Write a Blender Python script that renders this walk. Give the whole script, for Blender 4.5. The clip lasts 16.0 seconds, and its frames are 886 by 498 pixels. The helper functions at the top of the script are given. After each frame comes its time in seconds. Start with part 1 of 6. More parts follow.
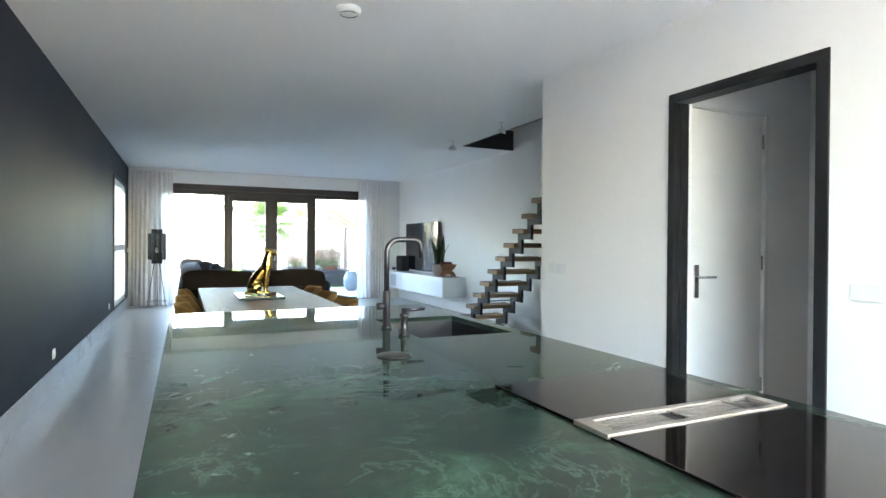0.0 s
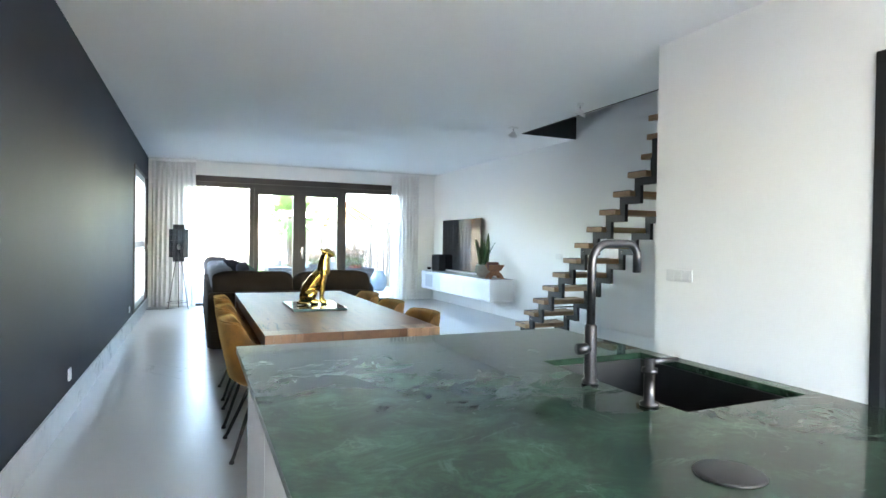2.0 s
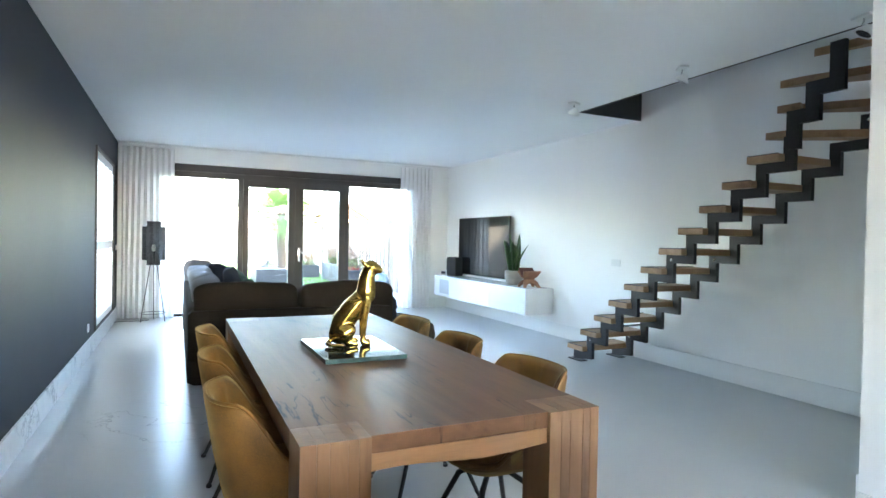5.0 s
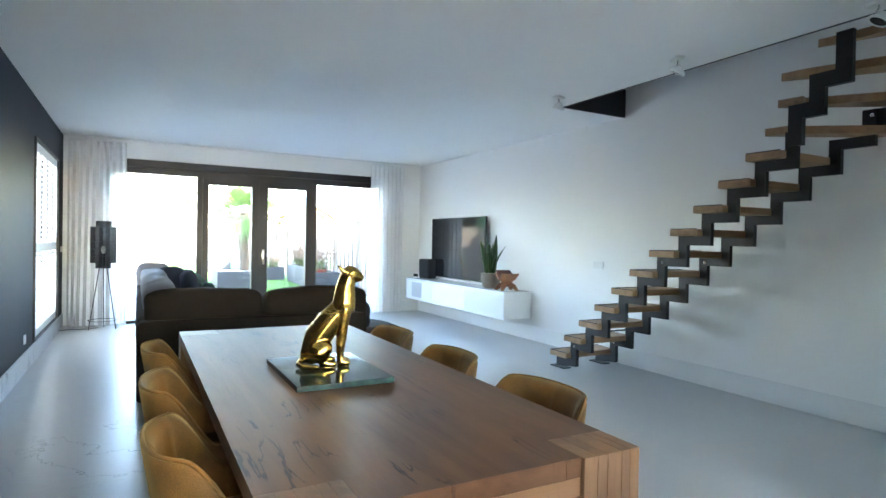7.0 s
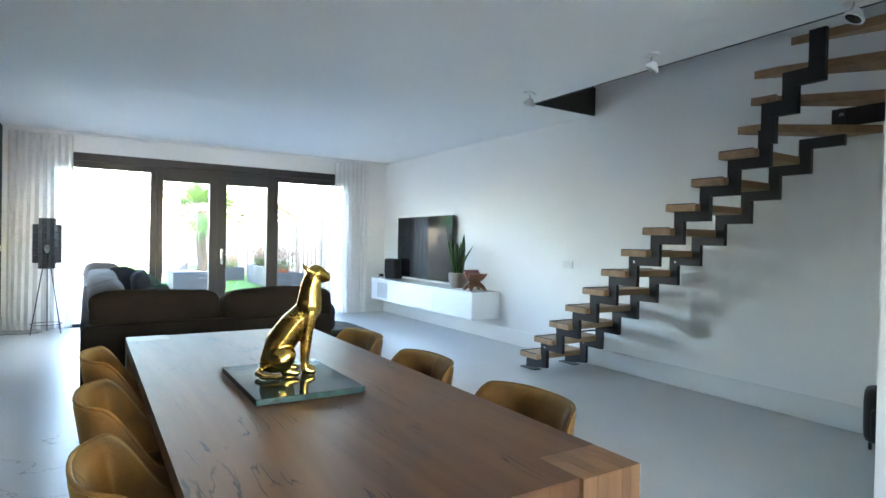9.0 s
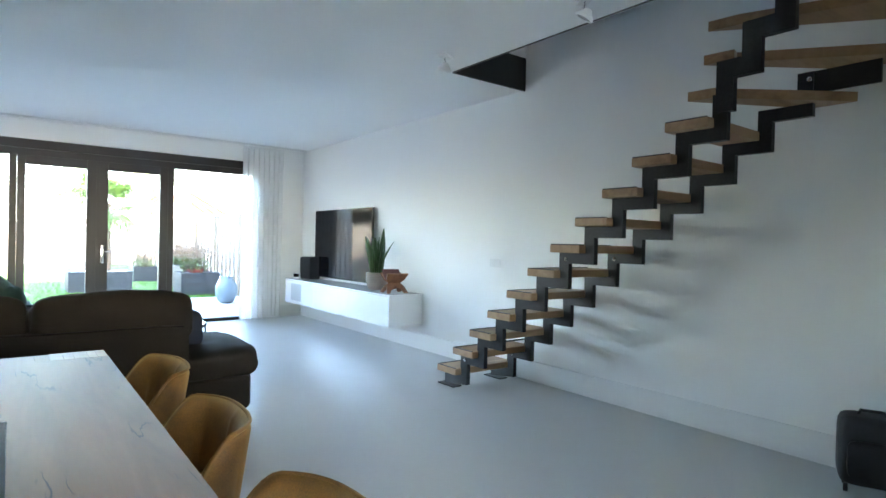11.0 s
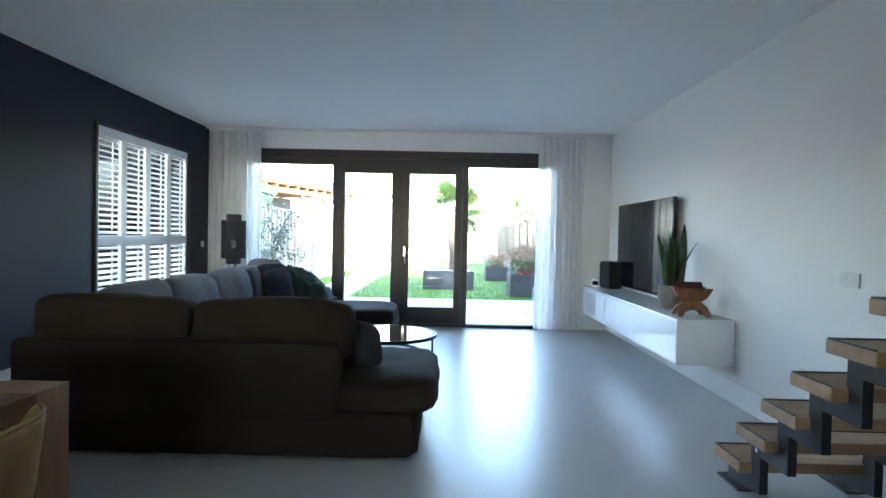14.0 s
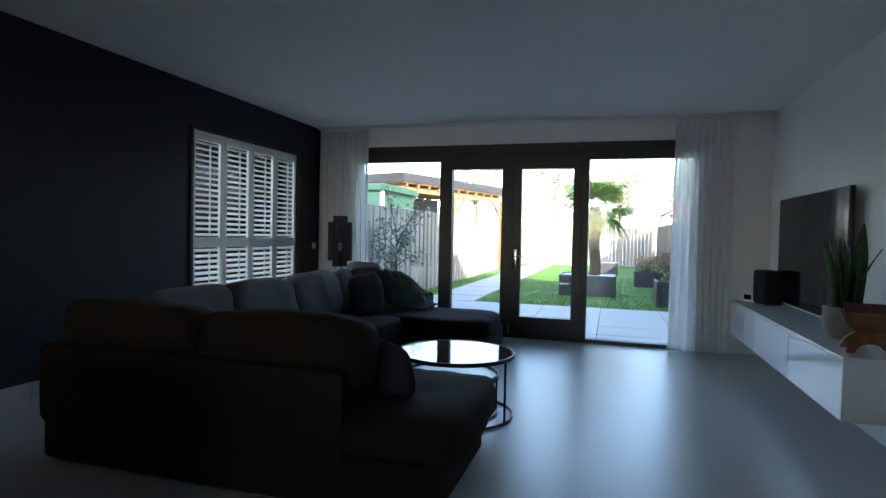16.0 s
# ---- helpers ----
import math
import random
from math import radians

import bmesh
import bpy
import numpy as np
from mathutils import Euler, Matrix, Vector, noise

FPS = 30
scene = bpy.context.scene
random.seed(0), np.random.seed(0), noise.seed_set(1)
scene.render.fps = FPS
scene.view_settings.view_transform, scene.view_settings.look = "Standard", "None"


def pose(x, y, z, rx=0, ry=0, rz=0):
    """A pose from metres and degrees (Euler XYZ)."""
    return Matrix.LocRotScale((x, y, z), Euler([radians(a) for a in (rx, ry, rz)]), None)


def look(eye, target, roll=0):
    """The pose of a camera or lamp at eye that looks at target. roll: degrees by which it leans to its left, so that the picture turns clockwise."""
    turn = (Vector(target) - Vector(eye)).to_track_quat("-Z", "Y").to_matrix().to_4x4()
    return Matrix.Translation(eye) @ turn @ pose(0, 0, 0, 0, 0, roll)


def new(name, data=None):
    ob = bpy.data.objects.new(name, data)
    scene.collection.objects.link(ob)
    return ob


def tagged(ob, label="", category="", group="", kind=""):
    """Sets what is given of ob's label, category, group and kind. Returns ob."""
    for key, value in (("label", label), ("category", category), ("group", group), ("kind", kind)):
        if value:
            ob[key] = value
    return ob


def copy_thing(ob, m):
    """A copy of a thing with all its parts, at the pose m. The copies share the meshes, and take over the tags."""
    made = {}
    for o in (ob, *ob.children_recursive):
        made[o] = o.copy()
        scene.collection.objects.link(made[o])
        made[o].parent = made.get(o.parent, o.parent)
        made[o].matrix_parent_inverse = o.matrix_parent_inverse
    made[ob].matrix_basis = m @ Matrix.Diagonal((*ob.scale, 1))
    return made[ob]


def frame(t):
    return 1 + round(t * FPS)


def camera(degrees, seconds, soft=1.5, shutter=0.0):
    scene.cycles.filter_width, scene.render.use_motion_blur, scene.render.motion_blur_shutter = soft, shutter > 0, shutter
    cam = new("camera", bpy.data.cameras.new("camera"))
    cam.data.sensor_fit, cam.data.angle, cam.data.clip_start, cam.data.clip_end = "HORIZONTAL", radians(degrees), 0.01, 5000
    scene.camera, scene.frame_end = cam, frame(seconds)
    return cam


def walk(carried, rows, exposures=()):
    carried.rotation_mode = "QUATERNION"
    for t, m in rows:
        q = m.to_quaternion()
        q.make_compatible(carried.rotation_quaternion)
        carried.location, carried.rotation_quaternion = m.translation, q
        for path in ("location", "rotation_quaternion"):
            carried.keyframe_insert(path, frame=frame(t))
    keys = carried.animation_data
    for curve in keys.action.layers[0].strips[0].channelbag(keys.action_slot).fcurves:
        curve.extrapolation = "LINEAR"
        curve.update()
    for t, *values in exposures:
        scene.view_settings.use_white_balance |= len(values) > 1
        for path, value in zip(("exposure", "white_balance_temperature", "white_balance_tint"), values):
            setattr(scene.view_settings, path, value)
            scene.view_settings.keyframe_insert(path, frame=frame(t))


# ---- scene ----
cam = camera(76.2, 16.0)
PATH = [
    (0, (0.074, 0.391, 1.24), (0.906, 2.21, 1.226), 0.4),
    (0.5, (0.049, 0.603, 1.246), (0.869, 2.427, 1.23), 0.5),
    (1, (-0.034, 0.818, 1.243), (0.777, 2.645, 1.227), 0.6),
    (1.5, (-0.107, 1.095, 1.255), (0.699, 2.926, 1.234), 0.6),
    (2, (-0.12, 1.436, 1.26), (0.68, 3.269, 1.235), 0.8),
    (2.5, (-0.142, 1.73, 1.279), (0.648, 3.567, 1.252), 0.9),
    (3, (-0.18, 2.019, 1.294), (0.613, 3.855, 1.262), 1.0),
    (3.5, (-0.138, 2.341, 1.289), (0.662, 4.174, 1.257), 1.0),
    (4, (-0.131, 2.605, 1.297), (0.676, 4.434, 1.265), 1.1),
    (6.5, (-0.007, 3.326, 1.307), (0.929, 5.093, 1.279), 1.0),
    (7, (-0.016, 3.379, 1.308), (0.94, 5.136, 1.282), 1.1),
    (7.5, (-0.025, 3.388, 1.306), (0.952, 5.133, 1.282), 1.1),
    (8, (-0.02, 3.394, 1.31), (0.98, 5.126, 1.285), 1.1),
    (8.5, (-0.012, 3.428, 1.306), (1.008, 5.148, 1.283), 1.1),
    (8.75, (-0.012, 3.475, 1.301), (1.033, 5.181, 1.278), 1.1),
    (8.88, (0.0, 3.517, 1.298), (1.054, 5.216, 1.275), 1.2),
    (9, (0.032, 3.552, 1.295), (1.098, 5.244, 1.272), 1.2),
    (9.5, (0.163, 3.707, 1.283), (1.313, 5.343, 1.26), 1.2),
    (10.7, (0.70, 4.02, 1.266), (1.93, 5.597, 1.243), 1.3),
    (12, (1.408, 4.414, 1.24), (2.356, 6.175, 1.219), 1.4),
    (12.5, (1.664, 4.544, 1.237), (2.379, 6.412, 1.209), 1.2),
    (13, (1.947, 4.671, 1.239), (2.36, 6.627, 1.207), 1.3),
    (13.5, (2.17, 4.851, 1.258), (2.357, 6.842, 1.218), 1.2),
    (14, (2.417, 5.073, 1.268), (2.406, 7.073, 1.224), 1.2),
    (14.5, (2.638, 5.317, 1.276), (2.42, 7.305, 1.229), 1.2),
    (15, (2.749, 5.552, 1.278), (2.417, 7.524, 1.231), 1.3),
    (15.5, (2.885, 5.74, 1.29), (2.454, 7.693, 1.24), 1.3),
    (16, (2.989, 5.873, 1.296), (2.419, 7.789, 1.243), 1.2),
]
EXPOSURES = [(0, 5.2, 6600, 10), (0.5, 5.25, 6600, 10), (1, 5.37, 6600, 10), (2, 5.65, 6550, 10), (3, 5.95, 6500, 10), (4, 5.95, 6450, 10), (6.5, 5.7, 6400, 10), (9.5, 5.65, 6450, 10), (12.5, 5.5, 6400, 10), (13.5, 5.15, 6350, 10), (14.5, 4.4, 6300, 10), (15.5, 3.6, 6300, 10), (16, 3.15, 6300, 10)]
walk(cam, [(t, look(eye, target, roll)) for t, eye, target, roll in PATH], EXPOSURES)

# ---- world, sun ----
SUN_EL, SUN_AZ = radians(27), radians(142)  # azimuth clockwise from +y
world = bpy.data.worlds.new("world")
scene.world = world
world.use_nodes = True
wn = world.node_tree.nodes
sky = wn.new("ShaderNodeTexSky")
sky.sky_type = "NISHITA"
sky.sun_disc = False
sky.sun_elevation, sky.sun_rotation = SUN_EL, SUN_AZ
wn["Background"].inputs["Strength"].default_value = 0.15
world.node_tree.links.new(sky.outputs[0], wn["Background"].inputs["Color"])
sun = new("sun", bpy.data.lights.new("sun", "SUN"))
sun.data.energy, sun.data.angle, sun.data.color = 2.4, radians(0.6), (1.0, 0.93, 0.82)
sun_from = Vector((math.sin(SUN_AZ) * math.cos(SUN_EL), math.cos(SUN_AZ) * math.cos(SUN_EL), math.sin(SUN_EL)))
sun.matrix_world = look(sun_from * 30, (0, 0, 0))
# daylight in the opening of the side window
side = new("side_window_daylight", bpy.data.lights.new("side_window_daylight", "AREA"))
side.data.shape, side.data.size, side.data.size_y, side.data.energy, side.data.color = "RECTANGLE", 2.0, 2.1, 2.4, (0.90, 0.95, 1.0)
side.matrix_world = look((-1.18, 11.41, 1.25), (5, 11.41, 1.25))


# ---- materials ----
def node(nt, kind, **values):
    n = nt.nodes.new(kind)
    for k, v in values.items():
        n.inputs[k.replace("_", " ")].default_value = v
    return n


def rgb(c):
    return (c[0], c[1], c[2], 1.0)


def coords(nt, scale=(1, 1, 1)):
    tc = nt.nodes.new("ShaderNodeTexCoord")
    mp = node(nt, "ShaderNodeMapping", Scale=scale)
    nt.links.new(tc.outputs["Object"], mp.inputs["Vector"])
    return mp.outputs[0]


def ramp(nt, fac, stops):
    r = nt.nodes.new("ShaderNodeValToRGB")
    els = r.color_ramp.elements
    while len(els) < len(stops):
        els.new(0.5)
    for e, (p, c) in zip(els, stops):
        e.position, e.color = p, rgb(c)
    nt.links.new(fac, r.inputs[0])
    return r.outputs[0]


def blank(name):
    m = bpy.data.materials.new(name)
    m.use_nodes = True
    return m, m.node_tree, m.node_tree.nodes["Principled BSDF"]


def bump(nt, bs, height, strength, distance):
    b = node(nt, "ShaderNodeBump", Strength=strength, Distance=distance)
    nt.links.new(height, b.inputs["Height"])
    nt.links.new(b.outputs[0], bs.inputs["Normal"])


def surface(name, col, rough=0.5, metal=0.0, var=0.12, coarse=1.5, fine=40.0, bumpiness=0.15, stretch=(1, 1, 1), rough_var=0.05, distance=0.002, **more):
    """A plain surface with stains at a coarse scale, grain at a fine one, and a little relief."""
    m, nt, bs = blank(name)
    v = coords(nt, stretch)
    n1 = node(nt, "ShaderNodeTexNoise", Scale=coarse, Detail=4.0)
    n2 = node(nt, "ShaderNodeTexNoise", Scale=fine, Detail=3.0)
    for n in (n1, n2):
        nt.links.new(v, n.inputs["Vector"])
    mix = node(nt, "ShaderNodeMath")
    mix.operation = "MULTIPLY_ADD"
    nt.links.new(n1.outputs[0], mix.inputs[0])
    mix.inputs[1].default_value = 0.6
    half = node(nt, "ShaderNodeMath")
    half.operation = "MULTIPLY"
    half.inputs[1].default_value = 0.4
    nt.links.new(n2.outputs[0], half.inputs[0])
    nt.links.new(half.outputs[0], mix.inputs[2])
    lo = [max(0, c * (1 - var)) for c in col]
    hi = [min(1, c * (1 + var)) for c in col]
    nt.links.new(ramp(nt, mix.outputs[0], [(0.3, lo), (0.7, hi)]), bs.inputs["Base Color"])
    rr = node(nt, "ShaderNodeMapRange")
    nt.links.new(n1.outputs[0], rr.inputs[0])
    rr.inputs[3].default_value, rr.inputs[4].default_value = max(0.02, rough - rough_var), min(1, rough + rough_var)
    nt.links.new(rr.outputs[0], bs.inputs["Roughness"])
    bs.inputs["Metallic"].default_value = metal
    for k, val in more.items():
        bs.inputs[k.replace("_", " ")].default_value = val
    if bumpiness:
        bump(nt, bs, n2.outputs[0], bumpiness, distance)
    return m


def wood(name, dark, mid, light, along="y", rough=0.45, grain=14.0, per_object=False, cracks=0.0, specular=0.5):
    """Timber with its grain along one axis."""
    m, nt, bs = blank(name)
    sc = {"x": (0.12, 1, 1), "y": (1, 0.12, 1), "z": (1, 1, 0.12)}[along]
    v = coords(nt, sc)
    if per_object:
        info = nt.nodes.new("ShaderNodeObjectInfo")
        add = nt.nodes.new("ShaderNodeVectorMath")
        add.operation = "MULTIPLY_ADD"
        nt.links.new(info.outputs["Random"], add.inputs[0])
        add.inputs[1].default_value = (17, 23, 31)
        nt.links.new(v, add.inputs[2])
        v = add.outputs[0]
    n1 = node(nt, "ShaderNodeTexNoise", Scale=grain, Detail=8.0, Roughness=0.62, Distortion=0.6)
    n2 = node(nt, "ShaderNodeTexNoise", Scale=grain * 0.22, Detail=3.0)
    n3 = node(nt, "ShaderNodeTexNoise", Scale=grain * 7, Detail=2.0)
    for n in (n1, n2, n3):
        nt.links.new(v, n.inputs["Vector"])
    c1 = ramp(nt, n1.outputs[0], [(0.28, dark), (0.5, mid), (0.72, light)])
    c2 = ramp(nt, n2.outputs[0], [(0.3, [c * 0.62 for c in mid]), (0.68, light)])
    mx = nt.nodes.new("ShaderNodeMix")
    mx.data_type = "RGBA"
    mx.inputs[0].default_value = 0.45
    nt.links.new(c1, mx.inputs[6])
    nt.links.new(c2, mx.inputs[7])
    col = mx.outputs[2]
    if cracks:
        n4 = node(nt, "ShaderNodeTexNoise", Scale=2.4, Detail=3.0, Roughness=0.45, Distortion=0.12)
        n5 = node(nt, "ShaderNodeTexNoise", Scale=2.1, Detail=1.0)
        nt.links.new(coords(nt, (9.0, 1.1, 1)), n4.inputs["Vector"])
        nt.links.new(coords(nt, (3.6, 1.7, 1)), n5.inputs["Vector"])
        line = ramp(nt, n4.outputs[0], [(0.48, (0, 0, 0)), (0.495, (1, 1, 1)), (0.505, (1, 1, 1)), (0.52, (0, 0, 0))])
        spot = ramp(nt, n5.outputs[0], [(0.56, (0, 0, 0)), (0.63, (cracks,) * 3)])
        both = nt.nodes.new("ShaderNodeMath")
        both.operation = "MULTIPLY"
        nt.links.new(line, both.inputs[0])
        nt.links.new(spot, both.inputs[1])
        m3 = nt.nodes.new("ShaderNodeMix")
        m3.data_type = "RGBA"
        nt.links.new(both.outputs[0], m3.inputs[0])
        nt.links.new(col, m3.inputs[6])
        m3.inputs[7].default_value = (0.02, 0.009, 0.005, 1)
        col = m3.outputs[2]
    nt.links.new(col, bs.inputs["Base Color"])
    bs.inputs["Roughness"].default_value = rough
    bs.inputs["Specular IOR Level"].default_value = specular
    bump(nt, bs, n3.outputs[0], 0.25, 0.002)
    return m


def veined(name, base, cloud, vein, rough, scale=1.0, vein_width=0.03, coat=0.0, vein_amount=1.0, pale=1.9):
    """Polished stone: clouds, thin pale or dark veins and specks."""
    m, nt, bs = blank(name)
    v = coords(nt)
    n0 = node(nt, "ShaderNodeTexNoise", Scale=2.2 * scale, Detail=12.0, Roughness=0.74, Distortion=2.2)
    nt.links.new(v, n0.inputs["Vector"])
    c0 = ramp(nt, n0.outputs[0], [(0.36, cloud), (0.5, base), (0.68, [min(1, c * pale) for c in base])])
    n1 = node(nt, "ShaderNodeTexNoise", Scale=1.5 * scale, Detail=7.0, Roughness=0.6, Distortion=2.4)
    nt.links.new(v, n1.inputs["Vector"])
    k = [(0.5 - 2 * vein_width, (0, 0, 0)), (0.5, (1, 1, 1)), (0.5 + 2 * vein_width, (0, 0, 0))]
    line = ramp(nt, n1.outputs[0], k)
    n2 = node(nt, "ShaderNodeTexNoise", Scale=4.0 * scale, Detail=3.0)
    nt.links.new(v, n2.inputs["Vector"])
    patch = ramp(nt, n2.outputs[0], [(0.52, (0, 0, 0)), (0.66, (vein_amount,) * 3)])
    mul = nt.nodes.new("ShaderNodeMath")
    mul.operation = "MULTIPLY"
    nt.links.new(line, mul.inputs[0])
    nt.links.new(patch, mul.inputs[1])
    mx = nt.nodes.new("ShaderNodeMix")
    mx.data_type = "RGBA"
    nt.links.new(mul.outputs[0], mx.inputs[0])
    nt.links.new(c0, mx.inputs[6])
    mx.inputs[7].default_value = rgb(vein)
    nt.links.new(mx.outputs[2], bs.inputs["Base Color"])
    bs.inputs["Roughness"].default_value = rough
    bs.inputs["Coat Weight"].default_value = coat
    return m


def green_marble():
    """Polished green stone: cloudy light and dark green, hair veins and scattered pale specks."""
    m, nt, bs = blank("polished_green_marble")
    v = coords(nt, (1.0, 1.3, 1))

    def field(scale, detail, rough, twist):
        n = node(nt, "ShaderNodeTexNoise", Scale=scale, Detail=detail, Roughness=rough, Distortion=twist)
        nt.links.new(v, n.inputs["Vector"])
        return n.outputs[0]

    def over(col, fac, top):
        mx = nt.nodes.new("ShaderNodeMix")
        mx.data_type = "RGBA"
        nt.links.new(fac, mx.inputs[0])
        nt.links.new(col, mx.inputs[6])
        mx.inputs[7].default_value = rgb(top)
        return mx.outputs[2]

    def times(a, b):
        n = nt.nodes.new("ShaderNodeMath")
        n.operation = "MULTIPLY"
        nt.links.new(a, n.inputs[0])
        nt.links.new(b, n.inputs[1])
        return n.outputs[0]
    col = ramp(nt, field(5.5, 14.0, 0.76, 0.9), [(0.34, (0.002, 0.008, 0.005)), (0.47, (0.008, 0.023, 0.014)), (0.56, (0.019, 0.052, 0.030)), (0.70, (0.052, 0.108, 0.070))])
    patch = ramp(nt, field(2.4, 5.0, 0.6, 0.8), [(0.42, (0, 0, 0)), (0.58, (0.8, 0.8, 0.8))])
    col = over(col, patch, (0.004, 0.013, 0.008))
    vein = ramp(nt, field(3.4, 8.0, 0.62, 1.0), [(0.482, (0, 0, 0)), (0.5, (0.5, 0.5, 0.5)), (0.518, (0, 0, 0))])
    keep = ramp(nt, field(5.0, 3.0, 0.5, 0.0), [(0.46, (0, 0, 0)), (0.60, (1, 1, 1))])
    col = over(col, times(vein, keep), (0.085, 0.14, 0.105))
    speck = ramp(nt, field(24.0, 6.0, 0.62, 0.6), [(0.64, (0, 0, 0)), (0.72, (0.75, 0.75, 0.75))])
    where = ramp(nt, field(1.7, 3.0, 0.5, 0.0), [(0.45, (0, 0, 0)), (0.62, (1, 1, 1))])
    col = over(col, times(speck, where), (0.26, 0.33, 0.29))
    nt.links.new(col, bs.inputs["Base Color"])
    bs.inputs["Roughness"].default_value = 0.45
    bs.inputs["Specular IOR Level"].default_value = 0.1
    bs.inputs["Coat Weight"].default_value = 0.85
    bs.inputs["Coat Roughness"].default_value = 0.025
    return m


def sheer(name, col, see, through_light):
    """Thin cloth: part diffuse, part lit from behind, part open weave."""
    m = bpy.data.materials.new(name)
    m.use_nodes = True
    nt = m.node_tree
    nt.nodes.remove(nt.nodes["Principled BSDF"])
    out = nt.nodes["Material Output"]
    d, t, o = node(nt, "ShaderNodeBsdfDiffuse", Color=rgb(col)), node(nt, "ShaderNodeBsdfTranslucent", Color=rgb(col)), nt.nodes.new("ShaderNodeBsdfTransparent")
    m1, m2 = node(nt, "ShaderNodeMixShader", Fac=through_light), node(nt, "ShaderNodeMixShader", Fac=see)
    nt.links.new(d.outputs[0], m1.inputs[1])
    nt.links.new(t.outputs[0], m1.inputs[2])
    nt.links.new(m1.outputs[0], m2.inputs[1])
    nt.links.new(o.outputs[0], m2.inputs[2])
    v = coords(nt, (1, 1, 0.2))
    n = node(nt, "ShaderNodeTexNoise", Scale=160.0, Detail=2.0)
    nt.links.new(v, n.inputs["Vector"])
    b = node(nt, "ShaderNodeBump", Strength=0.2, Distance=0.002)
    nt.links.new(n.outputs[0], b.inputs["Height"])
    nt.links.new(b.outputs[0], d.inputs["Normal"])
    nt.links.new(m2.outputs[0], out.inputs[0])
    return m


def pane_glass(name, tint=(1, 1, 1)):
    m = bpy.data.materials.new(name)
    m.use_nodes = True
    nt = m.node_tree
    nt.nodes.remove(nt.nodes["Principled BSDF"])
    g, t, fr = node(nt, "ShaderNodeBsdfGlossy", Roughness=0.01), node(nt, "ShaderNodeBsdfTransparent", Color=rgb(tint)), node(nt, "ShaderNodeFresnel", IOR=1.45)
    mx = nt.nodes.new("ShaderNodeMixShader")
    nt.links.new(fr.outputs[0], mx.inputs[0])
    nt.links.new(t.outputs[0], mx.inputs[1])
    nt.links.new(g.outputs[0], mx.inputs[2])
    nt.links.new(mx.outputs[0], nt.nodes["Material Output"].inputs[0])
    return m


WHITE = surface("white_wall_paint", (0.83, 0.825, 0.80), 0.7, var=0.02, coarse=0.7, fine=120, bumpiness=0.06, distance=0.001)
CEIL = surface("white_ceiling_plaster", (0.85, 0.85, 0.845), 0.8, var=0.02, coarse=0.5, fine=160, bumpiness=0.08, distance=0.001)
NAVY = surface("dark_navy_wall_paint", (0.014, 0.018, 0.029), 0.6, Specular_IOR_Level=0.28, var=0.12, coarse=0.8, fine=90, bumpiness=0.06, distance=0.001)
SKIRT = veined("pale_marble_skirting", (0.60, 0.60, 0.59), (0.54, 0.55, 0.555), (0.06, 0.06, 0.07), 0.32, 0.6, 0.010, 0.0, 0.8, 1.06)
SKIRT_W = surface("white_skirting_lacquer", (0.76, 0.76, 0.74), 0.4, var=0.02, bumpiness=0.03)
GLOSSWHITE = surface("white_gloss_lacquer", (0.78, 0.79, 0.80), 0.12, var=0.01, bumpiness=0.0, rough_var=0.03)
DOORWHITE = surface("white_door_lacquer", (0.74, 0.74, 0.71), 0.4, var=0.02, bumpiness=0.03)
PLASTIC = surface("white_plastic", (0.75, 0.75, 0.73), 0.35, var=0.02, bumpiness=0.0)
BLACKMETAL = surface("black_powder_coat", (0.012, 0.012, 0.013), 0.42, var=0.2, fine=200, bumpiness=0.1, distance=0.0005)
STEEL_DARK = surface("dark_blackened_steel", (0.026, 0.025, 0.027), 0.42, 0.5, var=0.3, coarse=3, fine=60, bumpiness=0.08, distance=0.0006)
FRAMEDARK = surface("dark_brown_frame_paint", (0.016, 0.013, 0.012), 0.45, var=0.2, fine=80, bumpiness=0.08, distance=0.0006)
CHROME = surface("brushed_steel", (0.62, 0.62, 0.62), 0.2, 1.0, var=0.05, bumpiness=0.02)
GUNMETAL = surface("gunmetal_tap", (0.055, 0.055, 0.060), 0.34, 0.9, var=0.1, bumpiness=0.03, distance=0.0004)
GREENSTONE = green_marble()
STONETRAY = veined("dark_green_marble_tray", (0.02, 0.045, 0.04), (0.01, 0.02, 0.02), (0.2, 0.28, 0.26), 0.08, 4.0, 0.012, 0.0, 0.6)
BLACKGLASS = surface("black_ceramic_glass", (0.006, 0.005, 0.005), 0.05, var=0.1, bumpiness=0.0, rough_var=0.02)
SINKBLACK = surface("matt_black_sink", (0.008, 0.008, 0.009), 0.45, var=0.2, bumpiness=0.1)
VENTMETAL = surface("champagne_vent_metal", (0.27, 0.25, 0.225), 0.45, 0.6, var=0.06, bumpiness=0.04)
TABLEWOOD = wood("oiled_oak_table", (0.055, 0.023, 0.010), (0.140, 0.064, 0.028), (0.205, 0.102, 0.047), "y", 0.46, 9.0, False, 0.95, 0.25)
TABLEWOOD_X = wood("oiled_oak_apron", (0.10, 0.045, 0.018), (0.30, 0.15, 0.06), (0.40, 0.21, 0.09), "x", 0.45, 9.0)
LEGWOOD = wood("laminated_oak_leg", (0.06, 0.026, 0.010), (0.19, 0.092, 0.038), (0.29, 0.155, 0.07), "z", 0.45, 12.0, True)
